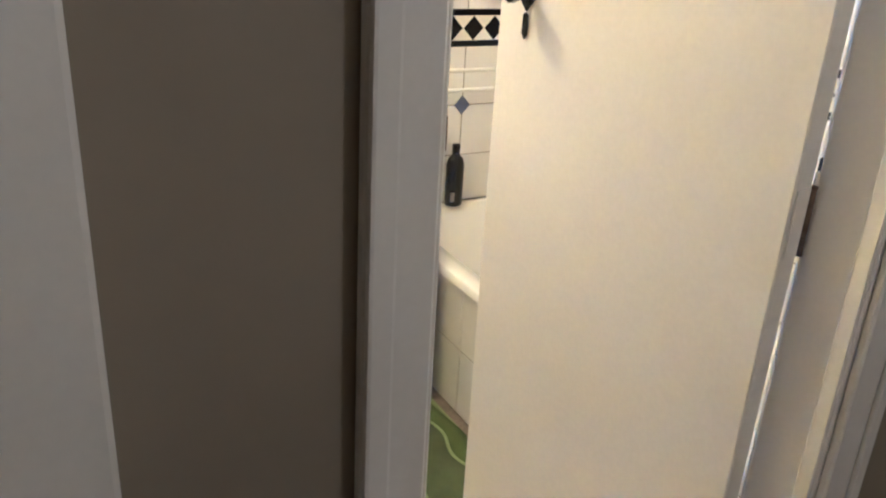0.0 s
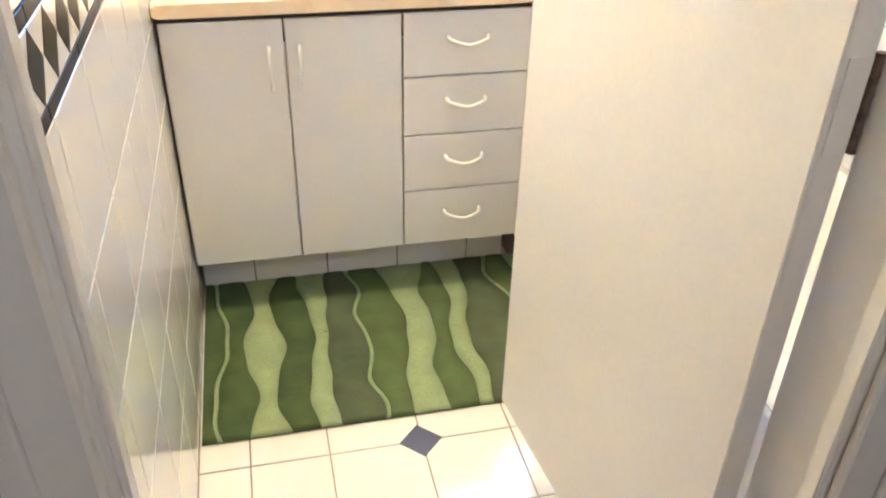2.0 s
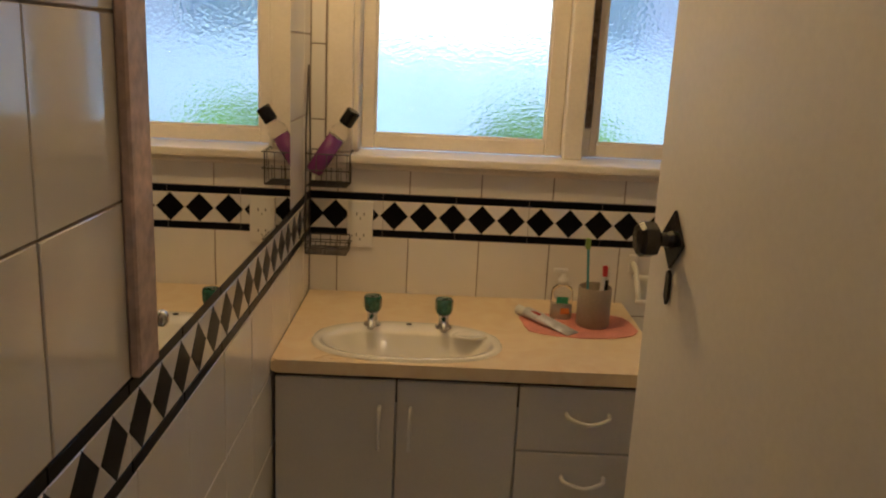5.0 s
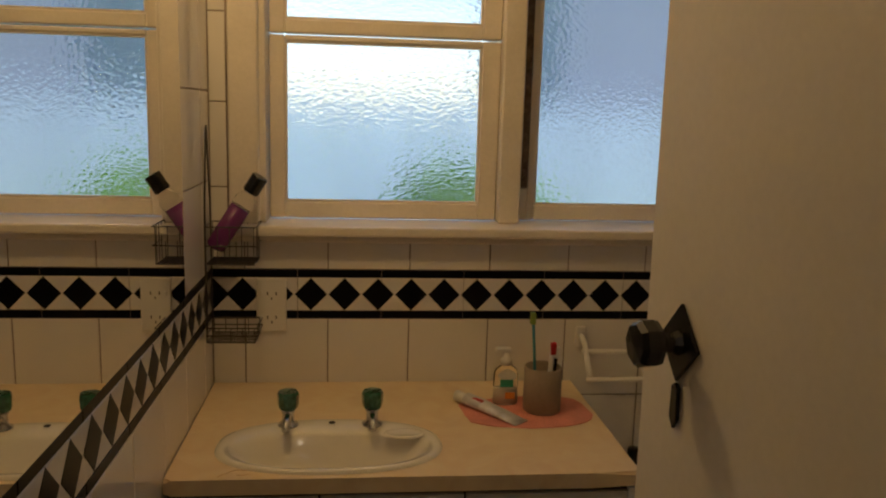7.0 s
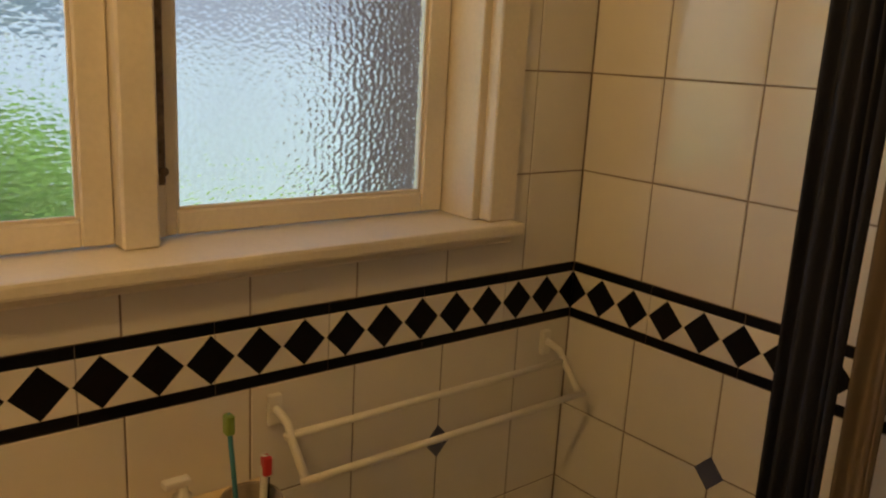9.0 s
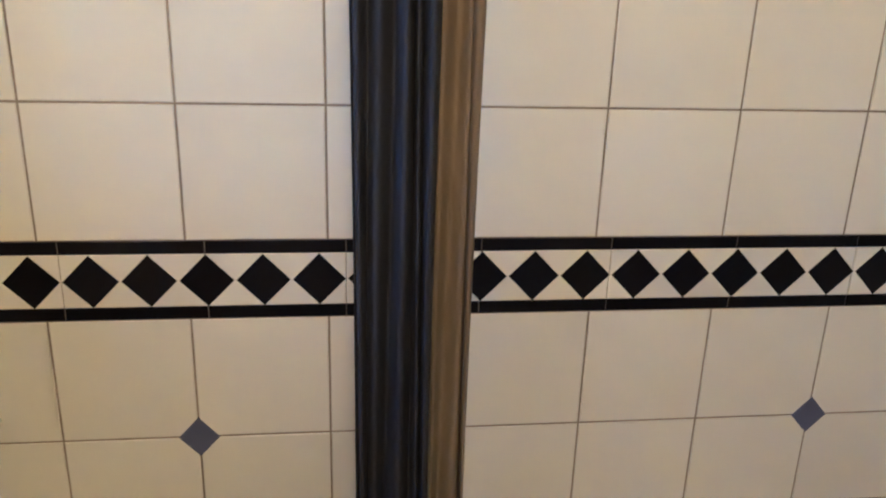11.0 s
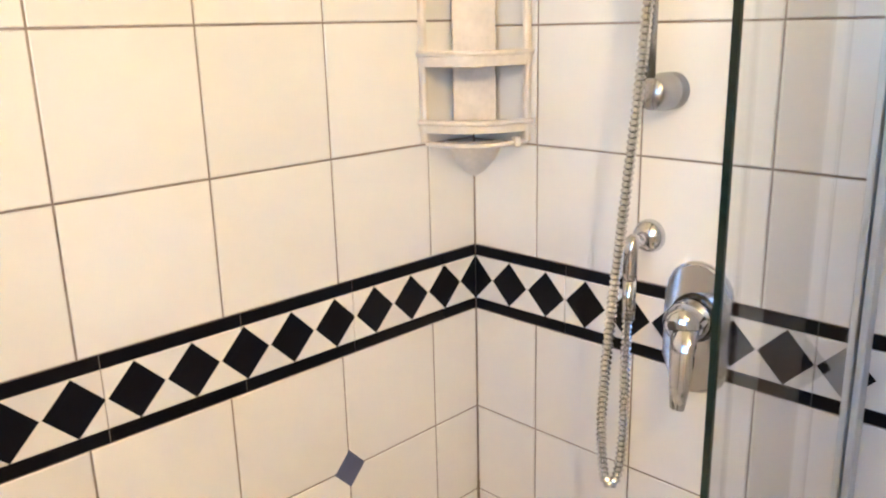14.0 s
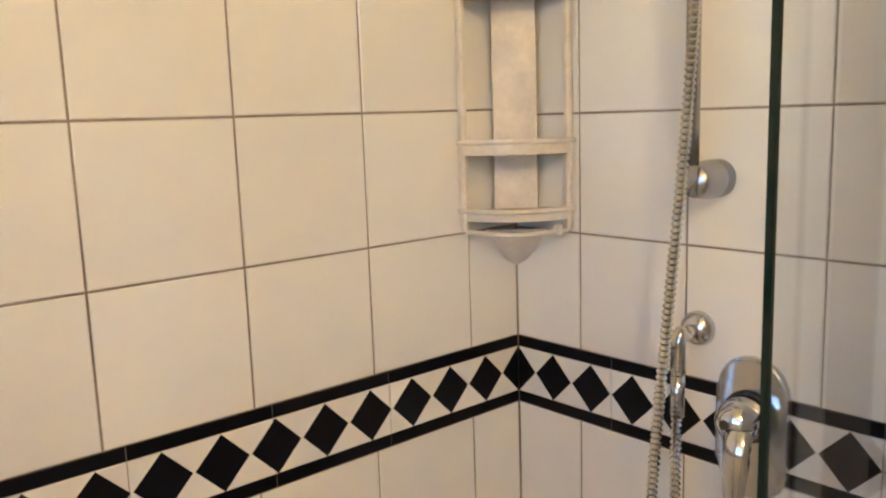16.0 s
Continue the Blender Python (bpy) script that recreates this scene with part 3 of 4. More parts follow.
part("sticker", bx((-0.004, -0.0196, 0.016), (0.019, -0.0186, 0.032), 0.0004), M_ORANGE, sb, "orange printed fruit")
part("label", bx((-0.016, -0.0196, 0.044), (0.014, -0.0186, 0.062), 0.0004), M_GREENP, sb, "green printed label")
part("collar", turned([(0, 0.092), (0.013, 0.092), (0.013, 0.106), (0.008, 0.108), (0.006, 0.124), (0, 0.124)]), M_PLASTIC, sb, "white pump collar", True)
part("pump_head", bx((-0.026, -0.008, 0.122), (0.010, 0.008, 0.132), 0.003, None, 2), M_PLASTIC, sb, "white pump head")
tp = thing("toothpaste", "half-used silver toothpaste tube with white cap on the cloth", "toothpaste tube", (0.0, 0.0, Z2))
a, b = Vector((0.588, -0.168, 0)), Vector((0.708, -0.308, 0))
m_tp = Matrix.Translation(a) @ pose(0, 0, 0, 0, 0, math.degrees(math.atan2(b.y - a.y, b.x - a.x)))
body = bmesh.new()
rings = []
for u, hw, ht in ((0.0, 0.010, 0.010), (0.008, 0.017, 0.014), (0.05, 0.020, 0.012), (0.11, 0.022, 0.007), (0.165, 0.023, 0.0014)):
    rings.append([body.verts.new(m_tp @ Vector((u, hw * math.cos(t), ht + ht * math.sin(t)))) for t in [2 * math.pi * i / 14 for i in range(14)]])
for p, q in zip(rings, rings[1:]):
    for i in range(14):
        body.faces.new((p[i], p[(i + 1) % 14], q[(i + 1) % 14], q[i]))
body.faces.new(rings[0]), body.faces.new(rings[-1])
part("tube", body, M_SILVER, tp, smooth=True)
part("stripe", moved(bx((0.03, -0.010, 0.0200), (0.06, -0.002, 0.0250), 0.001), m_tp), M_RED, tp, "red printed stripe")
part("cap", rod(m_tp @ Vector((-0.024, 0, 0.0135)), m_tp @ Vector((0.001, 0, 0.012)), 0.0132, 0.012, None, 16), M_PLASTIC, tp, "white cap", True)

# power point
po = thing("power_outlet", "white double power outlet plate on the tiled border", "power outlet")
part("plate", bx((0.104, -0.009, 0.966), (0.174, 0.0018, 1.094), 0.003, None, 2), M_PLASTIC, po)
for zc in (1.000, 1.058):
    for dx in (-0.011, 0.009):
        part("slot", bx((0.1398 + dx, -0.0094, zc - 0.004), (0.1425 + dx, -0.0088, zc + 0.004)), M_DARK, po)
    part("slot", bx((0.1385, -0.0094, zc - 0.015), (0.1412, -0.0088, zc - 0.009)), M_DARK, po)
    part("switch", bx((0.112, -0.0115, zc - 0.006), (0.120, -0.0088, zc + 0.006), 0.001), M_PLASTIC, po)

# towel rail
tr = thing("towel_rail", "white double towel rail fixed to the tiled wall", "towel rail")
for x in (0.897, 1.521):
    br = part("bracket", bx((x - 0.012, -0.012, 0.925), (x + 0.012, 0.0006, 0.978), 0.004, None, 2), M_PLASTIC, tr)
    part("arm", tube([(x, -0.008, 0.955), (x, -0.050, 0.945), (x, -0.064, 0.924), (x, -0.114, 0.872)], 0.007, 2, None, 10), M_PLASTIC, br, smooth=True)
part("bar", rod((0.888, -0.060, 0.928), (1.530, -0.060, 0.928), 0.0065), M_PLASTIC, tr, smooth=True)
part("bar", rod((0.888, -0.114, 0.875), (1.530, -0.114, 0.875), 0.0065), M_PLASTIC, tr, smooth=True)

# mirror
mi = thing("mirror", "frameless wall mirror with one weathered wooden edge strip", "mirror")
part("glass", bx((0.0006, -1.248, B1 + 0.003), (0.0056, -0.322, 2.0), 0.0015), M_MIRROR, mi)
part("edge_strip", bx((0.0006, -1.312, B1 + 0.003), (0.014, -1.2485, 2.0), 0.003), M_WOODF, mi, "weathered pinkish wooden strip")
part("mirror_screw", turned([(0, 0), (0.011, 0), (0.010, 0.004), (0.006, 0.007), (0, 0.008)], Matrix.Translation((0.0058, -1.212, 1.158)) @ pose(0, 0, 0, 0, 90, 0)), M_CHROME, mi, "domed chrome mirror screw", True)

# wire caddy with a bottle, in the corner
ca = thing("wire_caddy", "two-tier dark wire corner caddy hung on the tiled wall", "wire caddy")
wr = 0.0016
for z, hh in ((1.145, 0.085), (0.965, 0.035)):
    tier = part("basket", tube([(0.006, -0.012, z), (0.112, -0.012, z), (0.112, -0.104, z), (0.006, -0.104, z), (0.006, -0.012, z)], wr, 1, None, 6), M_WIRE, ca)
    for zz in (z + hh * 0.5, z + hh):
        part("hoop", tube([(0.005, -0.010, zz), (0.118, -0.010, zz), (0.118, -0.110, zz), (0.005, -0.110, zz), (0.005, -0.010, zz)], wr, 1, None, 6), M_WIRE, tier)
    for i in range(9):
        y = -0.014 - 0.011 * i
        part("floor_wire", rod((0.006, y, z), (0.112, y, z), 0.0011, None, None, 6), M_WIRE, tier)
    for x, y in [(0.006 + 0.0265 * i, -0.011) for i in range(5)] + [(0.006 + 0.0265 * i, -0.107) for i in range(5)] + [(0.115, -0.011 - 0.024 * i) for i in range(1, 4)]:
        part("upright", rod((x, y, z), (x, y, z + hh), 0.0011, None, None, 6), M_WIRE, tier)
part("hanger", tube([(0.006, -0.100, 0.965), (0.005, -0.100, 1.25), (0.005, -0.085, 1.34), (0.005, -0.064, 1.45), (0.005, -0.045, 1.34), (0.005, -0.030, 1.25), (0.006, -0.030, 0.965)], 0.002, 6), M_WIRE, ca)
mo = thing("mouthwash_bottle", "clear bottle of purple mouthwash with black cap leaning in the caddy", "bottle")
m_mo = Matrix.Translation((0.020, -0.060, 1.178)) @ (Vector((0.115, -0.012, 0.180))).to_track_quat("Z", "Y").to_matrix().to_4x4()
part("liquid", turned([(0, 0), (0.021, 0), (0.023, 0.004), (0.023, 0.110), (0, 0.110)], m_mo), M_PURPLE, mo, "purple liquid", True)
part("bottle", turned([(0.0235, 0.110), (0.0245, 0.112), (0.0245, 0.128), (0.014, 0.146), (0.012, 0.152), (0, 0.152)], m_mo), M_CLEAR, mo, "clear plastic shoulder", True)
part("cap", turned([(0.017, 0.150), (0.019, 0.152), (0.019, 0.190), (0.017, 0.193), (0, 0.193)], m_mo, seg=14), M_BLACK, mo, "black screw cap")

# ---- rug ----
rug = thing("bath_mat", "green tufted bath mat with wavy pale stripes", "bath mat")
RX0, RX1, RY0, RY1 = 0.006, 0.906, -0.993, -0.386
part("backing", bx((RX0, RY0, 0.0005), (RX1, RY1, 0.006), 0.002), M_RUGD, rug)
# stripe edges from left to right: base, drift, swing, wave length, phase
edges = [(0.006, 0, 0, 1, 0),
         (0.044, 0, 0.016, 0.50, -1.6), (0.055, 0, 0.016, 0.50, -1.6),
         (0.118, 0, 0.016, 0.36, -0.52), (0.192, 0, -0.016, 0.36, -0.52),
         (0.269, 0, 0.015, 0.50, -1.6), (0.321, 0, 0.012, 0.95, 1.6),
         (0.402, 0.01, 0.011, 0.24, -1.0), (0.413, 0.01, 0.011, 0.24, -1.0),
         (0.505, 0, 0.022, 0.60, -1.05), (0.612, -0.085, 0.012, 0.33, 2.2),
         (0.660, -0.05, 0.014, 0.40, -1.0), (0.722, -0.090, 0.012, 0.40, -0.6),
         (0.798, 0.10, 0.018, 0.34, -3.4), (0.810, 0.10, 0.018, 0.34, -3.4),
         (0.868, 0.12, 0.0, 0.40, 0), (0.906, 0, 0, 1, 0)]
bands = [M_RUGD, M_RUGL, M_RUGD, M_RUGL, M_RUGD, M_RUGL, M_RUGG, M_RUGL, M_RUGM, M_RUGL, M_RUGM, M_RUGL, M_RUGG, M_RUGL, M_RUGM, M_RUGL]
NR = 56
rr2 = random.Random(9)


def edge_x(e, s):
    base, drift, amp, wave, ph = e
    return base + drift * s + amp * math.sin(2 * math.pi * s / wave + ph) + (0.003 * math.sin(41 * s + 9 * base) if amp else 0)


for i, (e0, e1, m) in enumerate(zip(edges, edges[1:], bands)):
    bm = bmesh.new()
    zt = 0.012 if m is M_RUGL else 0.0135
    prev = None
    for j in range(NR + 1):
        s = (RY1 - RY0) * j / NR
        y = RY1 - s
        xa, xb = min(RX1 - 0.004, max(RX0, edge_x(e0, s))), max(RX0 + 0.004, min(RX1, max(edge_x(e1, s), edge_x(e0, s) + 0.004)))
        cur = [bm.verts.new(p) for p in ((xa, y, 0.005), (xa + 0.0015, y, zt), ((xa + xb) / 2, y, zt + 0.0012 + rr2.uniform(0, 0.0006)), (xb - 0.0015, y, zt), (xb, y, 0.005))]
        if prev:
            for k in range(4):
                bm.faces.new((prev[k], prev[k + 1], cur[k + 1], cur[k]))
        else:
            bm.faces.new(cur)
        prev = cur
    bm.faces.new(prev[::-1])
    part("pile_stripe", bm, m, rug, "pale green wavy stripe" if m is M_RUGL else "", True)
for x, y in ((0.33, -0.47), (0.47, -0.545), (0.31, -0.66)):
    part("speck", bx((x, y, 0.0135), (x + 0.006, y + 0.004, 0.0158), 0.001), M_DARK, rug, "dark speck caught in the pile")

# ---- bath ----
BX0, RZ = 0.925, 0.450                 # outer rim edge and rim height
bath = thing("bathtub", "white enamelled built-in bathtub with tiled side panel", "bathtub")
bc = Vector((1.272, -0.76))
NT = 96


def tub(a, b, n, cy=0.0):
    out = []
    for i in range(NT):
        t = 2 * math.pi * i / NT
        c, s = math.cos(t), math.sin(t)
        k = (abs(c) ** n + abs(s) ** n) ** (-1 / n)
        out.append((bc.x + a * c * k, bc.y + cy + b * s * k))
    return out


bm = bmesh.new()
rows = [[(x, y, RZ - 0.030) for x, y in square_ring(BX0, W - 0.001, -L + 0.001, -0.001, bc, NT, 0.284, 0.735)]]
rows.append([(x, y, RZ - 0.004) for x, y in square_ring(BX0, W - 0.001, -L + 0.001, -0.001, bc, NT, 0.284, 0.735)])
rows.append([(x, y, RZ) for x, y in square_ring(BX0 + 0.006, W - 0.001, -L + 0.001, -0.001, bc, NT, 0.284, 0.735)])
for a, b, n, z, cy in ((0.284, 0.735, 4.5, RZ, 0.0), (0.280, 0.722, 4.5, RZ - 0.006, 0.0), (0.268, 0.705, 4.2, RZ - 0.03, 0.0), (0.235, 0.650, 4.0, RZ - 0.25, 0.0), (0.205, 0.590, 3.5, RZ - 0.34, 0.0), (0.12, 0.45, 3.0, RZ - 0.36, 0.0)):
    rows.append([(x, y, z) for x, y in tub(a, b, n, cy)])
vr = [[bm.verts.new(p) for p in ln] for ln in rows]
for p, q in zip(vr, vr[1:]):
    for i in range(NT):
        j = (i + 1) % NT
        bm.faces.new((p[i], p[j], q[j], q[i]))
bm.faces.new(vr[-1])
part("shell", bm, M_ENAMEL, bath, smooth=True)
apron = part("side_panel", bx((0.948, -L + 0.002, 0.0), (0.967, -0.002, RZ - 0.031)), M_GROUT, bath)
ys = [-0.004 - 0.2 * i for i in range(9)] + [-L + 0.003]
for y1, y0 in zip(ys, ys[1:]):
    for z0, z1 in ((0.004, 0.214), (0.218, RZ - 0.033)):
        part("apron_tile", bx((0.942, y0 + 0.0015, z0), (0.9485, y1 - 0.0015, z1), 0.001), M_TILE, apron)
part("waste", turned([(0, 0), (0.028, 0), (0.030, 0.003), (0.02, 0.005), (0, 0.004)], Matrix.Translation((1.262, -1.18, RZ - 0.36))), M_CHROME, bath, "chrome waste", True)
part("sealant", rod((1.25, -L + 0.002, RZ + 0.0005), (W - 0.003, -L + 0.002, RZ + 0.0005), 0.003, None, None, 8), M_DARK, bath, "dark mildewed sealant line")
part("sealant", rod((W - 0.002, -L + 0.003, RZ + 0.0005), (W - 0.002, -0.9, RZ + 0.0005), 0.0022, None, None, 8), M_GROUT, bath)
part("sealant", rod((W - 0.003, -L + 0.003, RZ + 0.002), (W - 0.003, -L + 0.003, 0.64), 0.0024, None, None, 8), M_GROUT, bath, "grey mildewed corner sealant")
part("sealant", rod((0.935, -0.003, RZ + 0.0005), (W - 0.003, -0.003, RZ + 0.0005), 0.0022, None, None, 8), M_DARK, bath)

# bottles on the rim
b1 = thing("shampoo_bottle", "tall black shampoo bottle standing on the bath rim", "bottle", (1.215, -0.036, RZ))
part("bottle", turned([(0, 0), (0.029, 0), (0.033, 0.005), (0.033, 0.150), (0.026, 0.172), (0.013, 0.184), (0.012, 0.190), (0, 0.190)], Matrix.Diagonal((1, 0.8, 1, 1)), seg=28), M_BLACK, b1, smooth=True)
part("cap", turned([(0, 0.189), (0.014, 0.189), (0.014, 0.218), (0.012, 0.221), (0, 0.221)]), M_BLACK, b1, smooth=True)
part("label", bx((-0.028, -0.0275, 0.02), (-0.012, -0.0245, 0.055)), M_STEEL, b1, "small pale label")
b2 = thing("conditioner_bottle", "white bottle with green print and black cap on the bath rim", "bottle", (1.045, -0.036, RZ))
part("bottle", turned([(0, 0), (0.030, 0), (0.032, 0.005), (0.032, 0.150), (0.024, 0.172), (0.014, 0.180), (0, 0.180)], Matrix.Diagonal((1, 0.8, 1, 1)), seg=28), M_PLASTIC, b2, smooth=True)
part("band", turned([(0.0325, 0.095), (0.0325, 0.110)], Matrix.Diagonal((1, 0.82, 1, 1)), seg=28), M_BLACK, b2, "black band", True)
part("print", turned([(0.0325, 0.050), (0.0325, 0.072)], Matrix.Diagonal((1, 0.82, 1, 1)), seg=28), M_GREENP, b2, "green print", True)
part("cap", turned([(0, 0.179), (0.017, 0.179), (0.017, 0.214), (0.015, 0.217), (0, 0.217)]), M_BLACK, b2, "black cap", True)

# soap and brush in the far corner
so = thing("soap_bar", "worn pink soap bar on the bath rim", "soap", (1.540, -1.664, RZ))
part("bar", bx((-0.026, -0.014, 0), (0.026, 0.014, 0.012), 0.005, None, 2), M_PINK, so, smooth=True)
nb = thing("scrub_brush", "white plastic scrub brush standing in the bath corner", "brush", (1.568, -1.622, RZ))
part("handle", moved(bx((-0.006, -0.012, 0), (0.006, 0.012, 0.105), 0.004, None, 2), pose(0, 0, 0, 6, 8, 20)), M_PLASTIC, nb)
part("bristles", moved(bx((-0.018, -0.010, 0.004), (-0.006, 0.010, 0.055), 0.002), pose(0, 0, 0, 6, 8, 20)), M_STEEL, nb, "grey bristles")

# ---- bath mixer ----
mx = thing("bath_mixer", "old chrome exposed bath mixer with two round handles", "bath mixer")
YM = -L + 0.062
part("body", rod((1.165, YM, 0.585), (1.300, YM, 0.585), 0.015), M_STEEL, mx, smooth=True)
part("upper_body", rod((1.190, YM + 0.002, 0.616), (1.282, YM + 0.002, 0.616), 0.013), M_STEEL, mx, smooth=True)
for x in (1.172, 1.292):
    u = part("wall_union", rod((x, -L, 0.595), (x, YM, 0.588), 0.012), M_STEEL, mx, smooth=True)
    part("flange", turned([(0, 0), (0.030, 0), (0.028, 0.006), (0.016, 0.012), (0, 0.012)], Matrix.Translation((x, -L + 0.0005, 0.595)) @ pose(0, 0, 0, -90)), M_STEEL, u, "chrome wall flange", True)
    hd = part("handle", turned([(0.010, 0), (0.012, 0.020), (0.024, 0.026), (0.026, 0.034), (0.026, 0.052), (0.023, 0.058), (0, 0.059)], Matrix.Translation((x, YM, 0.585)) @ pose(0, 0, 0, -62, 0, 0), seg=18), M_STEEL, mx, "worn chrome tap handle", True)
    part("button", turned([(0, 0.0592), (0.015, 0.0592), (0.013, 0.0615), (0, 0.062)], Matrix.Translation((x, YM, 0.585)) @ pose(0, 0, 0, -62, 0, 0)), M_HINGE, hd, "brownish handle button", True)
part("spout", tube([(1.232, YM, 0.588), (1.232, YM + 0.040, 0.585), (1.232, YM + 0.085, 0.560), (1.232, YM + 0.112, 0.535)], 0.014, 5, None, 12), M_STEEL, mx, smooth=True)
part("diverter", tube([(1.236, YM, 0.600), (1.236, YM + 0.004, 0.628), (1.236, YM, 0.645)], 0.010, 5, None, 12), M_STEEL, mx, smooth=True)
for s in (-1, 1):
    part("cradle_fork", tube([(1.236, YM, 0.640), (1.236 + s * 0.020, YM + 0.006, 0.648), (1.236 + s * 0.030, YM + 0.010, 0.668)], 0.004, 5), M_STEEL, mx, smooth=True)

# ---- shower mixer ----
sm = thing("shower_mixer", "chrome shower mixer with oval plate and lever", "shower mixer")
MC = Vector((1.158, -L, 1.066))


def stadium(w, h, n=10):
    r = w / 2
    return [(r * math.cos(math.pi * i / n), h / 2 - r + r * math.sin(math.pi * i / n)) for i in range(n + 1)] + [(-r * math.cos(math.pi * i / n), -h / 2 + r - r * math.sin(math.pi * i / n)) for i in range(n + 1)]


pl = prism(stadium(0.098, 0.200), 0, 0.010)
bmesh.ops.bevel(pl, geom=[e for e in pl.edges if all(v.co.z > 0.005 for v in e.verts)], offset=0.005, segments=3, affect="EDGES")
to_wall = Matrix.Translation(MC + Vector((0, 0.0003, 0))) @ pose(0, 0, 0, 90, 0, 180)
part("plate", moved(pl, to_wall), M_CHROME, sm)
# black ring imitates the shadow where the dome meets the plate
part("shadow_ring", turned([(0.036, 0.010), (0.036, 0.014), (0.028, 0.014)], to_wall @ Matrix.Translation((0, 0.018, 0))), M_BLACK, sm, "black ring coloured as the shadow round the dome", True)
part("dome", turned([(0.030, 0.010), (0.031, 0.030), (0.027, 0.052), (0.017, 0.064), (0, 0.067)], to_wall @ Matrix.Translation((0, 0.018, 0))), M_CHROME, sm, smooth=True)
lv = bmesh.new()
rg = []
for t, w, th in ((0, 0.020, 0.014), (0.3, 0.019, 0.013), (0.7, 0.016, 0.010), (1, 0.011, 0.006)):
    ctr = Vector((0.010 + 0.006 * t, 0.016 - 0.112 * t, 0.055 + 0.022 * t))
    rg.append([lv.verts.new(to_wall @ (ctr + Vector((w * math.cos(a), 0, th * math.sin(a))))) for a in [2 * math.pi * i / 12 for i in range(12)]])
for p, q in zip(rg, rg[1:]):
    for i in range(12):
        lv.faces.new((p[i], p[(i + 1) % 12], q[(i + 1) % 12], q[i]))
lv.faces.new(rg[0]), lv.faces.new(rg[-1])
part("lever", lv, M_CHROME, sm, "chrome lever", True)
part("screw_cap", turned([(0, 0.066), (0.007, 0.066), (0.006, 0.069), (0, 0.070)], to_wall @ Matrix.Translation((-0.004, 0.020, 0))), M_DARK, sm)

# riser rail, elbow, hose
rs = thing("shower_rail", "chrome shower riser rail on round wall brackets", "shower rail")
XRI = 1.226
part("rail", rod((XRI, -L + 0.050, 1.40), (XRI, -L + 0.050, 2.12), 0.0095), M_STEEL, rs, smooth=True)
for z in (1.402, 2.10):
    part("bracket", turned([(0, 0), (0.026, 0), (0.026, 0.030), (0.022, 0.058), (0.020, 0.064), (0, 0.064)], Matrix.Translation((XRI - 0.010, -L + 0.0005, z)) @ pose(0, 0, 0, -90)), M_STEEL, rs, "grey round wall bracket", True)
hs = part("handset", turned([(0.011, 0), (0.013, 0.10), (0.020, 0.15), (0.040, 0.18), (0.042, 0.195), (0, 0.198)], Matrix.Translation((XRI - 0.004, -L + 0.085, 1.90)) @ pose(0, 0, 0, -18)), M_CHROME, rs, smooth=True)
el = thing("hose_outlet", "chrome wall elbow for the shower hose", "hose elbow")
part("flange", turned([(0, 0), (0.025, 0), (0.025, 0.004), (0.021, 0.014), (0.010, 0.020), (0, 0.020)], Matrix.Translation((1.241, -L + 0.0005, 1.190)) @ pose(0, 0, 0, -90)), M_CHROME, el, smooth=True)
part("elbow", tube([(1.241, -L + 0.012, 1.190), (1.241, -L + 0.036, 1.188), (1.240, -L + 0.052, 1.188), (1.239, -L + 0.056, 1.135)], 0.0105, 5, None, 12), M_CHROME, el, smooth=True)
ho = thing("shower_hose", "ribbed chrome shower hose hanging in a long loop", "shower hose")
hp = [(1.239, -L + 0.056, 1.14), (1.237, -L + 0.062, 1.02), (1.233, -L + 0.068, 0.90), (1.234, -L + 0.076, 0.835), (1.241, -L + 0.084, 0.813), (1.249, -L + 0.092, 0.835), (1.253, -L + 0.096, 0.92), (1.245, -L + 0.096, 1.06), (1.227, -L + 0.098, 1.24), (1.208, -L + 0.100, 1.42), (1.193, -L + 0.100, 1.62), (1.189, -L + 0.094, 1.78), (1.197, -L + 0.086, 1.90)]
dense = smooth_path(hp, 40)
lens = [0.0]
for p, q in zip(dense, dense[1:]):
    lens.append(lens[-1] + (q - p).length)
steps = int(lens[-1] / 0.0042)
pts, k = [], 0
for i in range(steps + 1):
    d = lens[-1] * i / steps
    while k < len(dense) - 2 and lens[k + 1] < d:
        k += 1
    f = (d - lens[k]) / max(1e-9, lens[k + 1] - lens[k])
    pts.append(dense[k].lerp(dense[k + 1], min(1, f)))
part("hose", tube(pts, 0.0084, 1, None, 10, 0.36), M_CHROME, ho, smooth=False)
part("ferrule", rod((1.239, -L + 0.056, 1.075), (1.239, -L + 0.056, 1.135), 0.0098), M_CHROME, ho, smooth=True)

# ---- glass screen ----
gs = thing("shower_screen", "clear frameless glass bath screen in a wall channel", "shower screen")
GX, GY = 0.934, -1.286
pane = part("glass_panel", bx((GX, -L + 0.012, RZ + 0.004), (GX + 0.006, GY, 1.95), 0.0006), M_SCREEN, gs)
pane.visible_shadow = False
part("polished_edge", bx((GX - 0.0004, GY, RZ + 0.004), (GX + 0.0064, GY + 0.0045, 1.95)), M_GEDGE, gs, "dark green polished glass edge")
ch = bx((GX - 0.010, -L + 0.0005, RZ + 0.002), (GX - 0.001, -L + 0.026, 1.96), 0.001)
bx((GX + 0.007, -L + 0.0005, RZ + 0.002), (GX + 0.016, -L + 0.026, 1.96), 0.001, ch)
part("wall_channel", ch, M_ALU, gs, "aluminium wall channel")

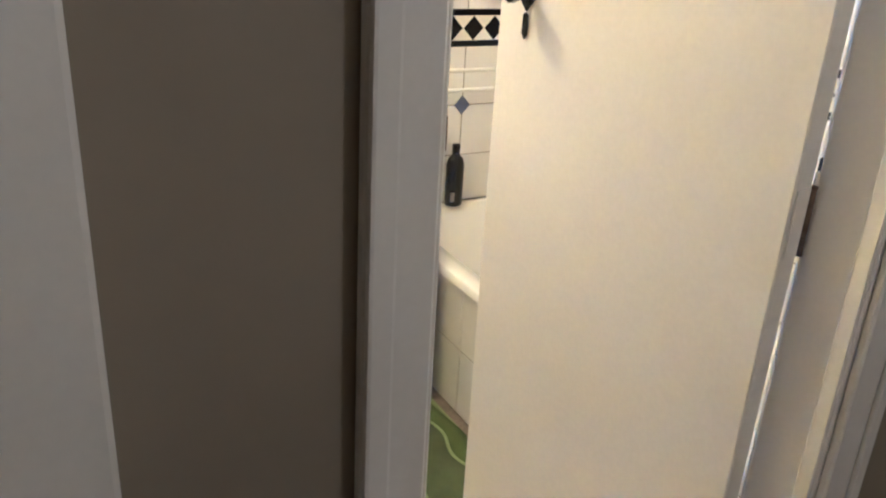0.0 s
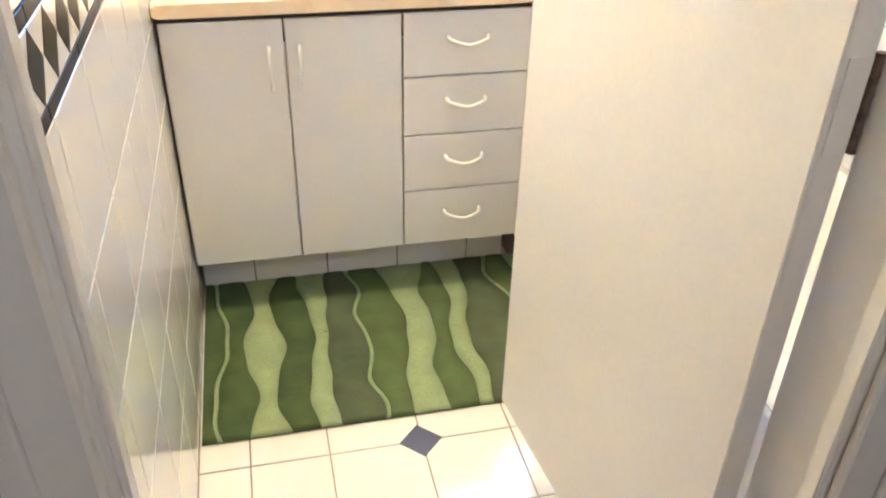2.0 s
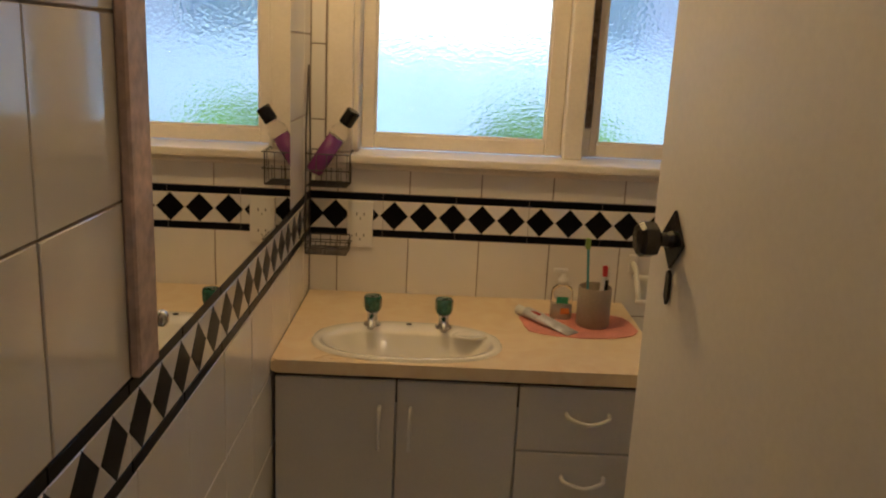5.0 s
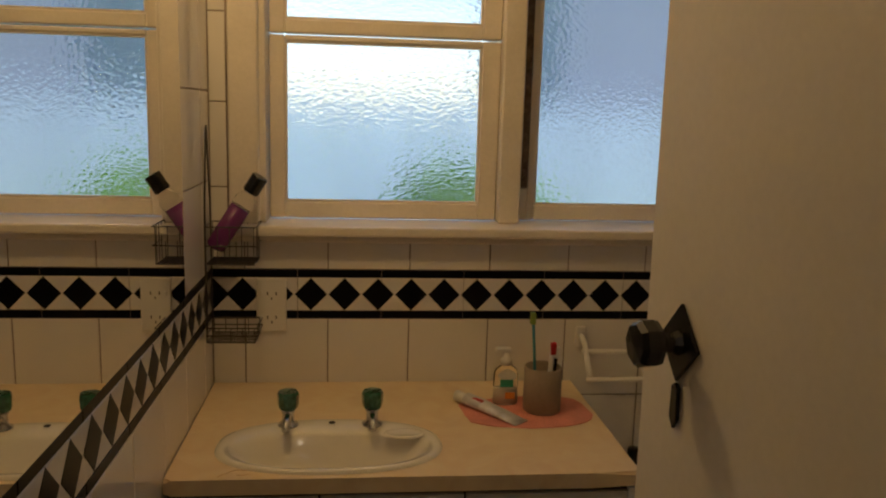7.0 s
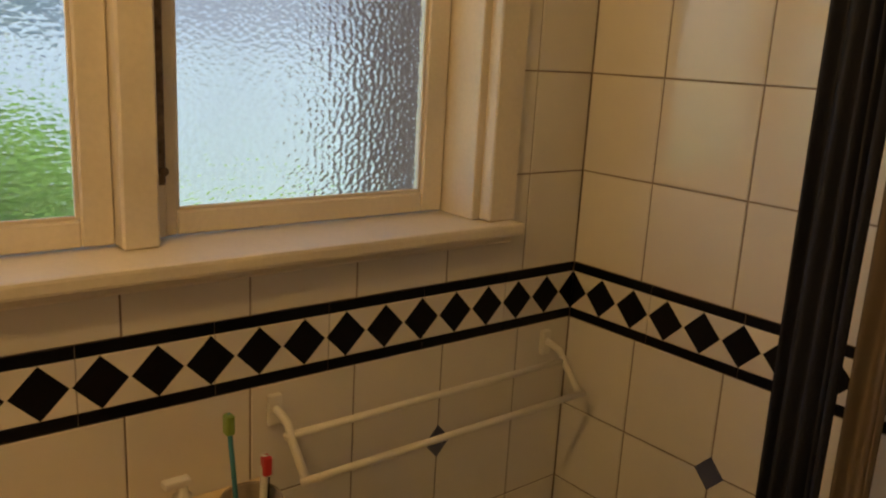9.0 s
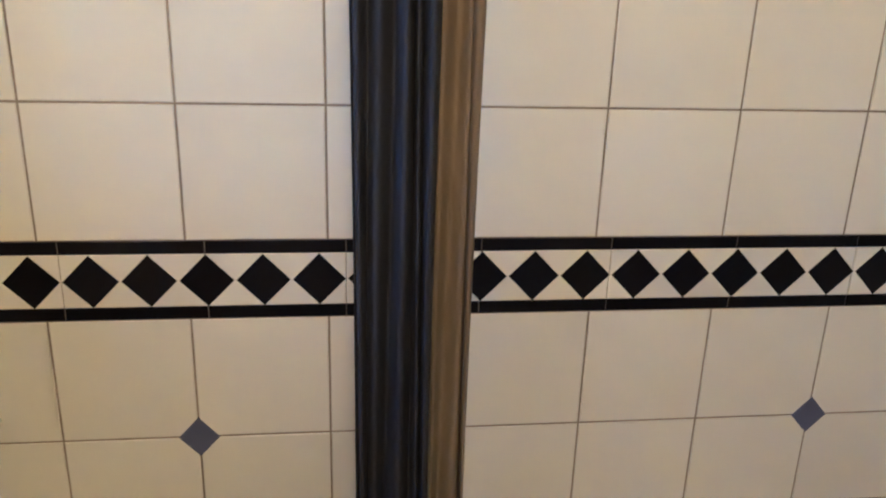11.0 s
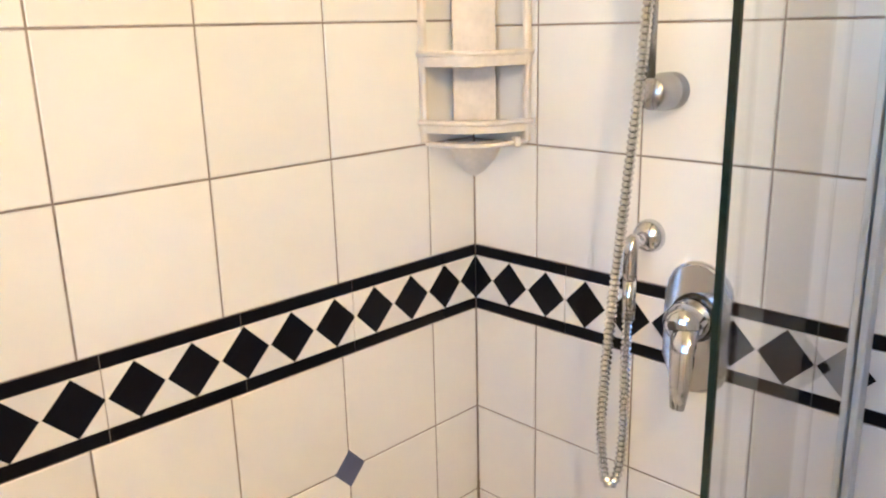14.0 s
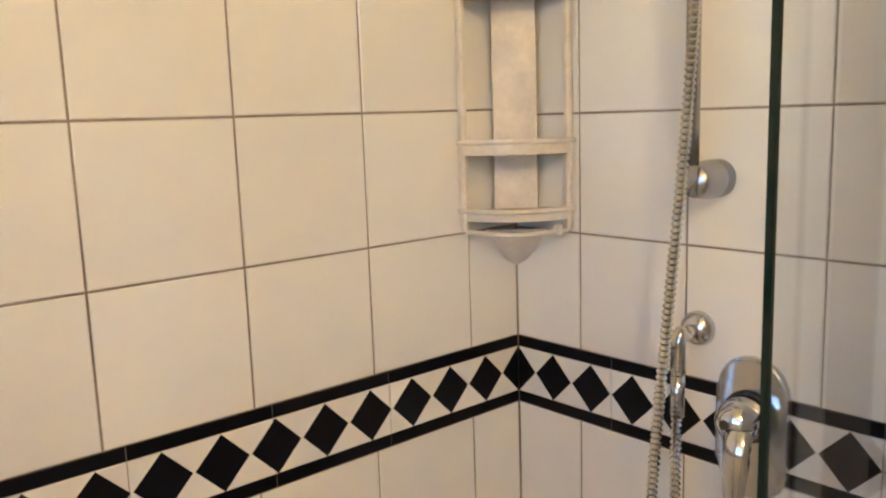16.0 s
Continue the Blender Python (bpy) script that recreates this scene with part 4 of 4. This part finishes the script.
# ---- corner shelf ----
sh = thing("corner_shelf", "white plastic corner shower shelf with curved tiers", "corner shelf")
C0 = Vector((W, -L))
SR = 0.130


def tier_outline(r, front=0.022, n=12):
    """A corner piece: two wall sides and a gently bowed front."""
    a, b = Vector((-r, 0.001)), Vector((-0.001, r))
    mid = (a + b) / 2
    nrm = Vector((-1, 1)).normalized()
    pts = [(-0.001, 0.001)]
    for i in range(n + 1):
        t = i / n
        p = b.lerp(a, t) + nrm * front * 4 * t * (1 - t)
        pts.append((p.x, p.y))
    return [(C0.x + x, C0.y + y) for x, y in pts]


for z0, z1, fr in ((1.330, 1.342, 0.034), (1.434, 1.452, 0.038), (1.672, 1.692, 0.040)):
    tb = prism(tier_outline(SR, fr), z0, z1)
    bmesh.ops.bevel(tb, geom=[e for e in tb.edges if abs(e.verts[0].co.z - e.verts[1].co.z) < 1e-5], offset=0.003, segments=2, affect="EDGES")
    part("tier", tb, M_SHELF, sh)
for z0 in (1.346, 1.454, 1.694):
    lip = bmesh.new()
    o = tier_outline(SR, 0.036)[1:]
    tube([(x, y, z0) for x, y in o], 0.0045, 1, lip, 8)
    part("tier_lip", lip, M_SHELF, sh, smooth=True)
part("side_post", bx((W - 0.014, -L + SR - 0.012, 1.312), (W - 0.0005, -L + SR, 1.70), 0.003), M_SHELF, sh)
part("side_post", bx((W - SR, -L + 0.0005, 1.312), (W - SR + 0.012, -L + 0.014, 1.70), 0.003), M_SHELF, sh)
bp = prism([(C0.x - 0.066, C0.y + 0.016), (C0.x - 0.016, C0.y + 0.066), (C0.x - 0.022, C0.y + 0.070), (C0.x - 0.070, C0.y + 0.022)], 1.340, 1.69)
part("back_panel", bp, M_SHELF, sh)
part("hook_rail", tube([(W - SR + 0.004, -L + 0.012, 1.312), (W - 0.088, -L + 0.088, 1.309), (W - 0.012, -L + SR - 0.004, 1.312)], 0.004, 8), M_SHELF, sh, smooth=True)
part("hook", bx((W - 0.125, -L + 0.022, 1.305), (W - 0.113, -L + 0.034, 1.322), 0.002), M_SHELF, sh)
part("bracket_foot", turned([(0.001, 1.240), (0.022, 1.250), (0.050, 1.276), (0.070, 1.310)], Matrix.Translation((C0.x, C0.y, 0)), seg=32), M_SHELF, sh, smooth=True)
ss = thing("soap_sliver", "thin cream soap sliver on the corner shelf", "soap", (1.515, -1.608, 1.3422))
part("sliver", turned([(0, 0), (0.024, 0), (0.026, 0.003), (0.022, 0.006), (0, 0.007)], pose(0, 0, 0, 0, 0, 45) @ Matrix.Diagonal((1.3, 0.5, 1, 1))), M_CUP, ss, smooth=True)
s2 = thing("orange_soap", "orange soap bar on the top shelf tier", "soap", (1.53, -1.625, 1.6922))
part("bar", moved(bx((-0.030, -0.016, 0), (0.030, 0.016, 0.016), 0.005, None, 2), pose(0, 0, 0, 0, 0, -45)), M_ORANGE, s2, smooth=True)

# ---- shower curtain on a ceiling rail ----
cr = thing("curtain_rail", "white tubular shower curtain rail across the bath", "curtain rail")
part("rail", tube([(W - 0.001, -0.52, 2.08), (1.38, -0.545, 2.08), (1.320, -0.65, 2.08), (1.22, -1.0, 2.08), (1.10, -L + 0.001, 2.08)], 0.011, 8, None, 10), M_PLASTIC, cr, smooth=True)


def curtain(name, a, b, folds, amp, material, label, z0=0.30, z1=2.07):
    """A gathered sheet of cloth with deep folds between a and b."""
    t = thing(name, label, "shower curtain", group="gathered shower curtain")
    bm = bmesh.new()
    n, rowsz = folds * 12, 14
    a, b = Vector((*a, 0)), Vector((*b, 0))
    d = (b - a).normalized()
    nm = Vector((-d.y, d.x, 0))
    gr = []
    for r in range(rowsz + 1):
        z = z0 + (z1 - z0) * r / rowsz
        fl = 1.0 - 0.25 * r / rowsz
        ln = []
        for i in range(n + 1):
            s = i / n
            off = amp * fl * (math.sin(2 * math.pi * folds * s) + 0.35 * math.sin(2 * math.pi * folds * 0.53 * s + 1.3 + 0.2 * z))
            ln.append(bm.verts.new(a.lerp(b, s) + nm * off + d * 0.006 * math.sin(9 * s + 2 * z) + Vector((0, 0, z))))
        gr.append(ln)
    for p, q in zip(gr, gr[1:]):
        for i in range(n):
            bm.faces.new((p[i], p[i + 1], q[i + 1], q[i]))
    ob = part("sheet", bm, material, t, smooth=True)
    so_ = ob.modifiers.new("thickness", "SOLIDIFY")
    so_.thickness = 0.0012
    rings = [(a.lerp(b, (i + 0.5) / folds)) for i in range(folds)]
    for p in rings:
        part("hook", tube([(p.x, p.y, 2.062), (p.x + 0.010, p.y, 2.085), (p.x, p.y, 2.098), (p.x - 0.010, p.y, 2.085), (p.x, p.y, 2.062)], 0.0015, 5, None, 6), M_STEEL, t)


curtain("shower_curtain", (1.322, -0.602), (1.316, -0.700), 5, 0.011, M_CURT, "dark navy fabric shower curtain gathered in folds")
curtain("curtain_liner", (1.343, -0.692), (1.343, -0.749), 3, 0.009, M_LINER, "taupe plastic curtain liner gathered beside the curtain")

# ---- lamp over the mirror ----
wl = thing("wall_lamp", "white wall lamp with a bare warm bulb over the mirror", "wall lamp", (0.0006, -0.62, 2.12))
part("base", turned([(0, 0), (0.045, 0), (0.045, 0.015), (0.030, 0.025), (0, 0.025)], pose(0, 0, 0, 0, 90, 0)), M_PLASTIC, wl, smooth=True)
part("bulb_holder", rod((0.02, 0, 0), (0.075, 0, 0), 0.017), M_PLASTIC, wl, smooth=True)
part("bulb", turned([(0.013, 0.075), (0.020, 0.095), (0.030, 0.118), (0.031, 0.136), (0.022, 0.156), (0, 0.164)], pose(0, 0, 0, 0, 90, 0)), M_SHADE, wl, "lit warm bulb", True).visible_shadow = False

# invented fitting round the hall's fill light, never in view
hl = thing("added_hall_lamp", "added unseen opal ceiling lamp that brightens the dim hall", "ceiling lamp", (0.5, -3.0, H))
part("base", turned([(0, -0.001), (0.06, -0.001), (0.06, -0.025), (0, -0.025)]), M_PLASTIC, hl, smooth=True)
part("bulb", turned([(0.013, -0.025), (0.020, -0.09), (0.031, -0.13), (0.031, -0.16), (0.022, -0.19), (0, -0.2)]), M_SHADE, hl, "lit warm bulb", True).visible_shadow = False

# ---- outside the window ----
ground = tagged(link("ground", bx((-400, -400, -0.75), (400, 800, -0.55)), M_GRASS), kind="structure")
setting("wall_outside", bx((-4, 0.121, -0.6), (-0.125, 0.30, 3.0)), M_BRICK)
fe = thing("garden_fence", "pale blue-grey paling fence across the garden", "fence")
for i in range(75):
    x = -6.0 + i * 0.2
    part("paling", bx((x, 6.5, -0.56), (x + 0.185, 6.525, 1.57 + 0.015 * math.sin(i * 2.1))), M_FENCE, fe)
part("fence_rail", bx((-6, 6.525, 0.7), (9.0, 6.57, 0.78)), M_FENCE, fe)
ho2 = thing("neighbour_house", "dark brown neighbouring house with grey roof", "house")
ho2.matrix_world = pose(2.72, 2.5, 0, 0, 0, -30)
part("wall", bx((0, 0, -0.56), (6, 1.6, 3.0)), M_BRICK, ho2)
rf = bmesh.new()
prof = [(-0.2, 3.11), (3.0, 3.7), (6.2, 3.11), (6.2, 3.01), (-0.2, 3.01)]
va, vb = ([rf.verts.new((x, y, z)) for x, z in prof] for y in (-0.2, 1.8))
rf.faces.new(va), rf.faces.new(vb)
for i in range(5):
    rf.faces.new((va[i], va[(i + 1) % 5], vb[(i + 1) % 5], vb[i]))
part("roof", rf, M_ROOF, ho2)
far = thing("weatherboard_house", "blue-grey weatherboard house with grey roof behind the fence", "house", (2.45, 6.75, -0.56))
part("wall", bx((0, 0.03, 0), (8, 5, 4.6)), M_BOARD, far)
for i in range(22):
    bd = prism([(0.0, 0.0), (0.03, 0.0), (0.03, 0.21), (0.012, 0.21)], 0, 8)
    part("weatherboard", moved(bd, Matrix(((0, 0, 1, 0), (1, 0, 0, 0), (0, 1, 0, 0.2 * i), (0, 0, 0, 1)))), M_BOARD, far)
gb = prism([(-0.3, 4.61), (8.3, 4.61), (8.3, 4.7), (4.0, 6.2), (-0.3, 4.7)], -0.25, 5.2)
part("roof", moved(gb, pose(0, 0, 0, 90) @ Matrix.Diagonal((1, 1, -1, 1))), M_ROOF, far)
hr = random.Random(21)


def hedge(cx, cy, rx, ry, h, count):
    """A shrub: short stems and a crown of many small leaves."""
    t = thing("shrub", "dense green garden shrub on the lawn", "shrub", (cx, cy, -0.56), "shrubs along the fence")
    st_ = bmesh.new()
    for i in range(6):
        a = hr.uniform(0, 6.28)
        rod((0.05 * math.cos(a), 0.05 * math.sin(a), 0), (rx * 0.6 * math.cos(a), ry * 0.6 * math.sin(a), h * 0.8), 0.02, 0.006, st_, 6)
    part("stems", st_, M_BRICK, t)
    verts, faces = [], []
    for i in range(count):
        a, b, r = hr.uniform(0, 6.28), hr.uniform(-0.9, 1.2), hr.uniform(0.55, 1.0) ** 0.5
        c = Vector((rx * r * math.cos(a) * math.cos(b), ry * r * math.sin(a) * math.cos(b), h * 0.52 + h * 0.5 * r * math.sin(b)))
        u = Vector((hr.uniform(-1, 1), hr.uniform(-1, 1), hr.uniform(-1, 1))).normalized()
        v = u.cross(Vector((hr.uniform(-1, 1), hr.uniform(-1, 1), 1))).normalized()
        s = hr.uniform(0.04, 0.09)
        k = len(verts)
        verts += [c - u * s, c + v * s * 0.5, c + u * s, c - v * s * 0.5]
        faces.append((k, k + 1, k + 2, k + 3))
    me = bpy.data.meshes.new("crown")
    me.from_pydata(verts, [], faces)
    me.materials.append(M_LEAF)
    o = new("crown", me)
    o.parent = t


hedge(1.38, 5.6, 0.85, 0.5, 1.55, 3000)
hedge(2.0, 5.8, 0.6, 0.5, 1.1, 1200)
hedge(-2.2, 6.0, 0.7, 0.5, 1.0, 800)

# ---- tiles, last ----
tile_meshes = {}


def tile_mesh(w, h, t, material, name="tile"):
    key = (name, round(w, 4), round(h, 4), material.name)
    if key not in tile_meshes:
        e = min(0.0012, w * 0.2, h * 0.2)
        vs = []
        for ins, z in ((0, -t), (0, -e), (e, 0)):
            vs += [(ins, ins, z), (w - ins, ins, z), (w - ins, h - ins, z), (ins, h - ins, z)]
        fs = [(8, 9, 10, 11)]
        for a in (0, 4):
            for i in range(4):
                j = (i + 1) % 4
                fs.append((a + i, a + j, a + 4 + j, a + 4 + i))
        me = bpy.data.meshes.new(name)
        me.from_pydata(vs, [], fs)
        me.materials.append(material)
        tile_meshes[key] = me
    return tile_meshes[key]


def diamond_mesh(w, h, t, material):
    key = ("diamond", w, h, material.name)
    if key not in tile_meshes:
        vs = []
        for k, z in ((1, -t), (1, -0.0006), (0.97, 0)):
            vs += [(w / 2 * k, 0, z), (0, h / 2 * k, z), (-w / 2 * k, 0, z), (0, -h / 2 * k, z)]
        fs = [(8, 9, 10, 11)]
        for a in (0, 4):
            for i in range(4):
                j = (i + 1) % 4
                fs.append((a + i, a + j, a + 4 + j, a + 4 + i))
        me = bpy.data.meshes.new("diamond_tile")
        me.from_pydata(vs, [], fs)
        me.materials.append(material)
        tile_meshes[key] = me
    return tile_meshes[key]


def put(name, me, m, parent):
    o = new(name, me)
    o.parent = parent
    o.matrix_world = m
    return o


J = 0.0015                             # half a joint
trnd = random.Random(3)


def face(origin, u, n):
    """World pose of a surface: u along it, v up (or away on the floor), n out of it."""
    u, n = Vector(u), Vector(n)
    v = n.cross(u)
    m = Matrix((u, v, n)).transposed().to_4x4()
    m.translation = origin
    return m


def clad(parent, m, length, ulines, vlines, hole=None):
    us = [0.0] + [x for x in ulines if 0.012 < x < length - 0.012] + [length]
    for u0, u1 in zip(us, us[1:]):
        for v0, v1 in zip(vlines, vlines[1:]):
            pieces = [(u0, u1, v0, v1)]
            if hole:
                h0, h1, z0, z1 = hole
                if u1 > h0 and u0 < h1 and v1 > z0 and v0 < z1:
                    pieces = []
                    if v0 < z0 - 0.01:
                        pieces.append((u0, u1, v0, z0))
                    if v1 > z1 + 0.01:
                        pieces.append((u0, u1, z1, v1))
                    if u0 < h0 - 0.012:
                        pieces.append((u0, h0, max(v0, z0), min(v1, z1)))
                    if u1 > h1 + 0.012:
                        pieces.append((h1, u1, max(v0, z0), min(v1, z1)))
            for a, b, c, d in pieces:
                if b - a > 0.008 and d - c > 0.008:
                    tilt = pose(0, 0, trnd.uniform(-0.0002, 0.0002), trnd.uniform(-0.09, 0.09), trnd.uniform(-0.09, 0.09), 0)
                    put("tile", tile_mesh(b - a - 2 * J, d - c - 2 * J, 0.005, M_TILE), m @ Matrix.Translation((a + J, c + J, 0)) @ tilt, parent)


def border(parent, m, length, start, sgn=1):
    """Two dark strips with a row of dark diamonds on white between them."""
    z = [B0, B0 + 0.0195, B1 - 0.0195, B1]
    ks = [0.0] + [0.2 * i for i in range(1, int(length / 0.2) + 1) if 0.2 * i < length - 0.01] + [length]
    for a, b in zip(ks, ks[1:]):
        for v0, v1, ma, nm in ((z[0], z[1], M_NAVY, "border_strip"), (z[1], z[2], M_TILE, "border_tile"), (z[2], z[3], M_NAVY, "border_strip")):
            put(nm, tile_mesh(b - a - 0.0012, v1 - v0 - 0.0008, 0.004, ma, nm), m @ Matrix.Translation((a + 0.0006, v0 + 0.0004, 0.0004)), parent)
    hgt = z[2] - z[1] - 0.001
    cs = [start + sgn * 0.0802 * i for i in range(-2, 26)]
    for c in cs:
        if 0.039 < c < length - 0.039:
            put("diamond_tile", diamond_mesh(0.0775, hgt, 0.002, M_NAVY), m @ Matrix.Translation((c, (B0 + B1) / 2, 0.0010)), parent)
        elif -0.02 < c <= 0.039:
            put("diamond_tile", half_mesh(0.0775, hgt, 1), m @ Matrix.Translation((0.0015, (B0 + B1) / 2, 0.0010)), parent)
        elif length - 0.039 <= c < length + 0.02:
            put("diamond_tile", half_mesh(0.0775, hgt, -1), m @ Matrix.Translation((length - 0.0015, (B0 + B1) / 2, 0.0010)), parent)


def half_mesh(w, h, side):
    """Half a diamond where the border turns a corner."""
    key = ("half", side)
    if key not in tile_meshes:
        tri = [(0, h / 2), (0, -h / 2), (side * w / 2, 0)]
        me = bpy.data.meshes.new("diamond_tile")
        bm = prism(tri, -0.002, 0)
        bmesh.ops.recalc_face_normals(bm, faces=bm.faces)
        bm.to_mesh(me)
        bm.free()
        me.materials.append(M_NAVY)
        tile_meshes[key] = me
    return tile_meshes[key]


LOW = [0.0, 0.21, 0.415, 0.620, 0.797, B0]
HIGH = [B1, 1.309, 1.504, 1.704, 1.905, 2.106, 2.307, H]
HIGHF = [B1, 1.306, 1.494, 1.692, 1.892, 2.092, 2.292, H]
HIGHL = [B1, 1.325, 1.527, 1.728, 1.930, 2.131, 2.332, H]
mb = face((0, 0, 0), (1, 0, 0), (0, -1, 0))
clad(wall_back, mb, W, [0.0765 + 0.1954 * i for i in range(9)], LOW)
clad(wall_back, mb, W, [0.0765 + 0.1954 * i for i in range(9)], HIGH, (0.040, 1.402, 1.196, 2.115))
border(wall_back, mb, W, W, -1)
mr = face((W, 0, 0), (0, -1, 0), (-1, 0, 0))
rl = [0.174 + 0.2 * i for i in range(9)]
clad(wall_right, mr, L, rl, LOW)
clad(wall_right, mr, L, rl, HIGH)
border(wall_right, mr, L, L, -1)
mf = face((W, -L, 0), (-1, 0, 0), (0, 1, 0))
fl_ = [0.139 + 0.192 * i for i in range(4)]
clad(wall_front, mf, W - 0.86, fl_, LOW)
clad(wall_front, mf, W - 0.86, fl_, HIGHF)
border(wall_front, mf, W - 0.86, 0.0)
mn = face((0.86, -L - 0.002, 0), (0, -1, 0), (-1, 0, 0))
clad(wall_front, mn, D - L - 0.002, [0.1], LOW)
clad(wall_front, mn, D - L - 0.002, [0.1], HIGH)
border(wall_front, mn, D - L - 0.002, 0.04)
ml = face((0, -DL, 0), (0, 1, 0), (1, 0, 0))
ll = [DL - 1.70 + 0.2 * i for i in range(10)]
clad(wall_left, ml, DL, ll, LOW)
clad(wall_left, ml, DL, ll, HIGHL)
border(wall_left, ml, DL, DL, -1)
for par, m, u in ((wall_back, mb, 1.248), (wall_right, mr, 0.374), (wall_right, mr, 1.374), (wall_back, mb, 0.248)):
    put("diamond_tile", diamond_mesh(0.062, 0.068, 0.003, M_BLUE), m @ Matrix.Translation((u, 0.797, 0.0010)), par)
mg = face((0, -D, 0), (1, 0, 0), (0, 0, 1))
fx = [0.0, 0.108, 0.278, 0.483, 0.688, 0.893]
fy = [D - 1.072 + 0.205 * i for i in range(-4, 6)]
fy = [0.0] + [v for v in fy if 0.01 < v < D - 0.01] + [D]
for a, b in zip(fx, fx[1:] ):
    for c, d in zip(fy, fy[1:]):
        put("floor_tile", tile_mesh(b - a - 2 * J, d - c - 2 * J, 0.005, M_TILE, "floor_tile"), mg @ Matrix.Translation((a + J, c + J, 0)), floor)
for x, y in ((0.480, -1.072), (0.480, -1.482)):
    put("diamond_tile", diamond_mesh(0.098, 0.098, 0.003, M_BLUE), mg @ Matrix.Translation((x, y + D, 0.0010)), floor)
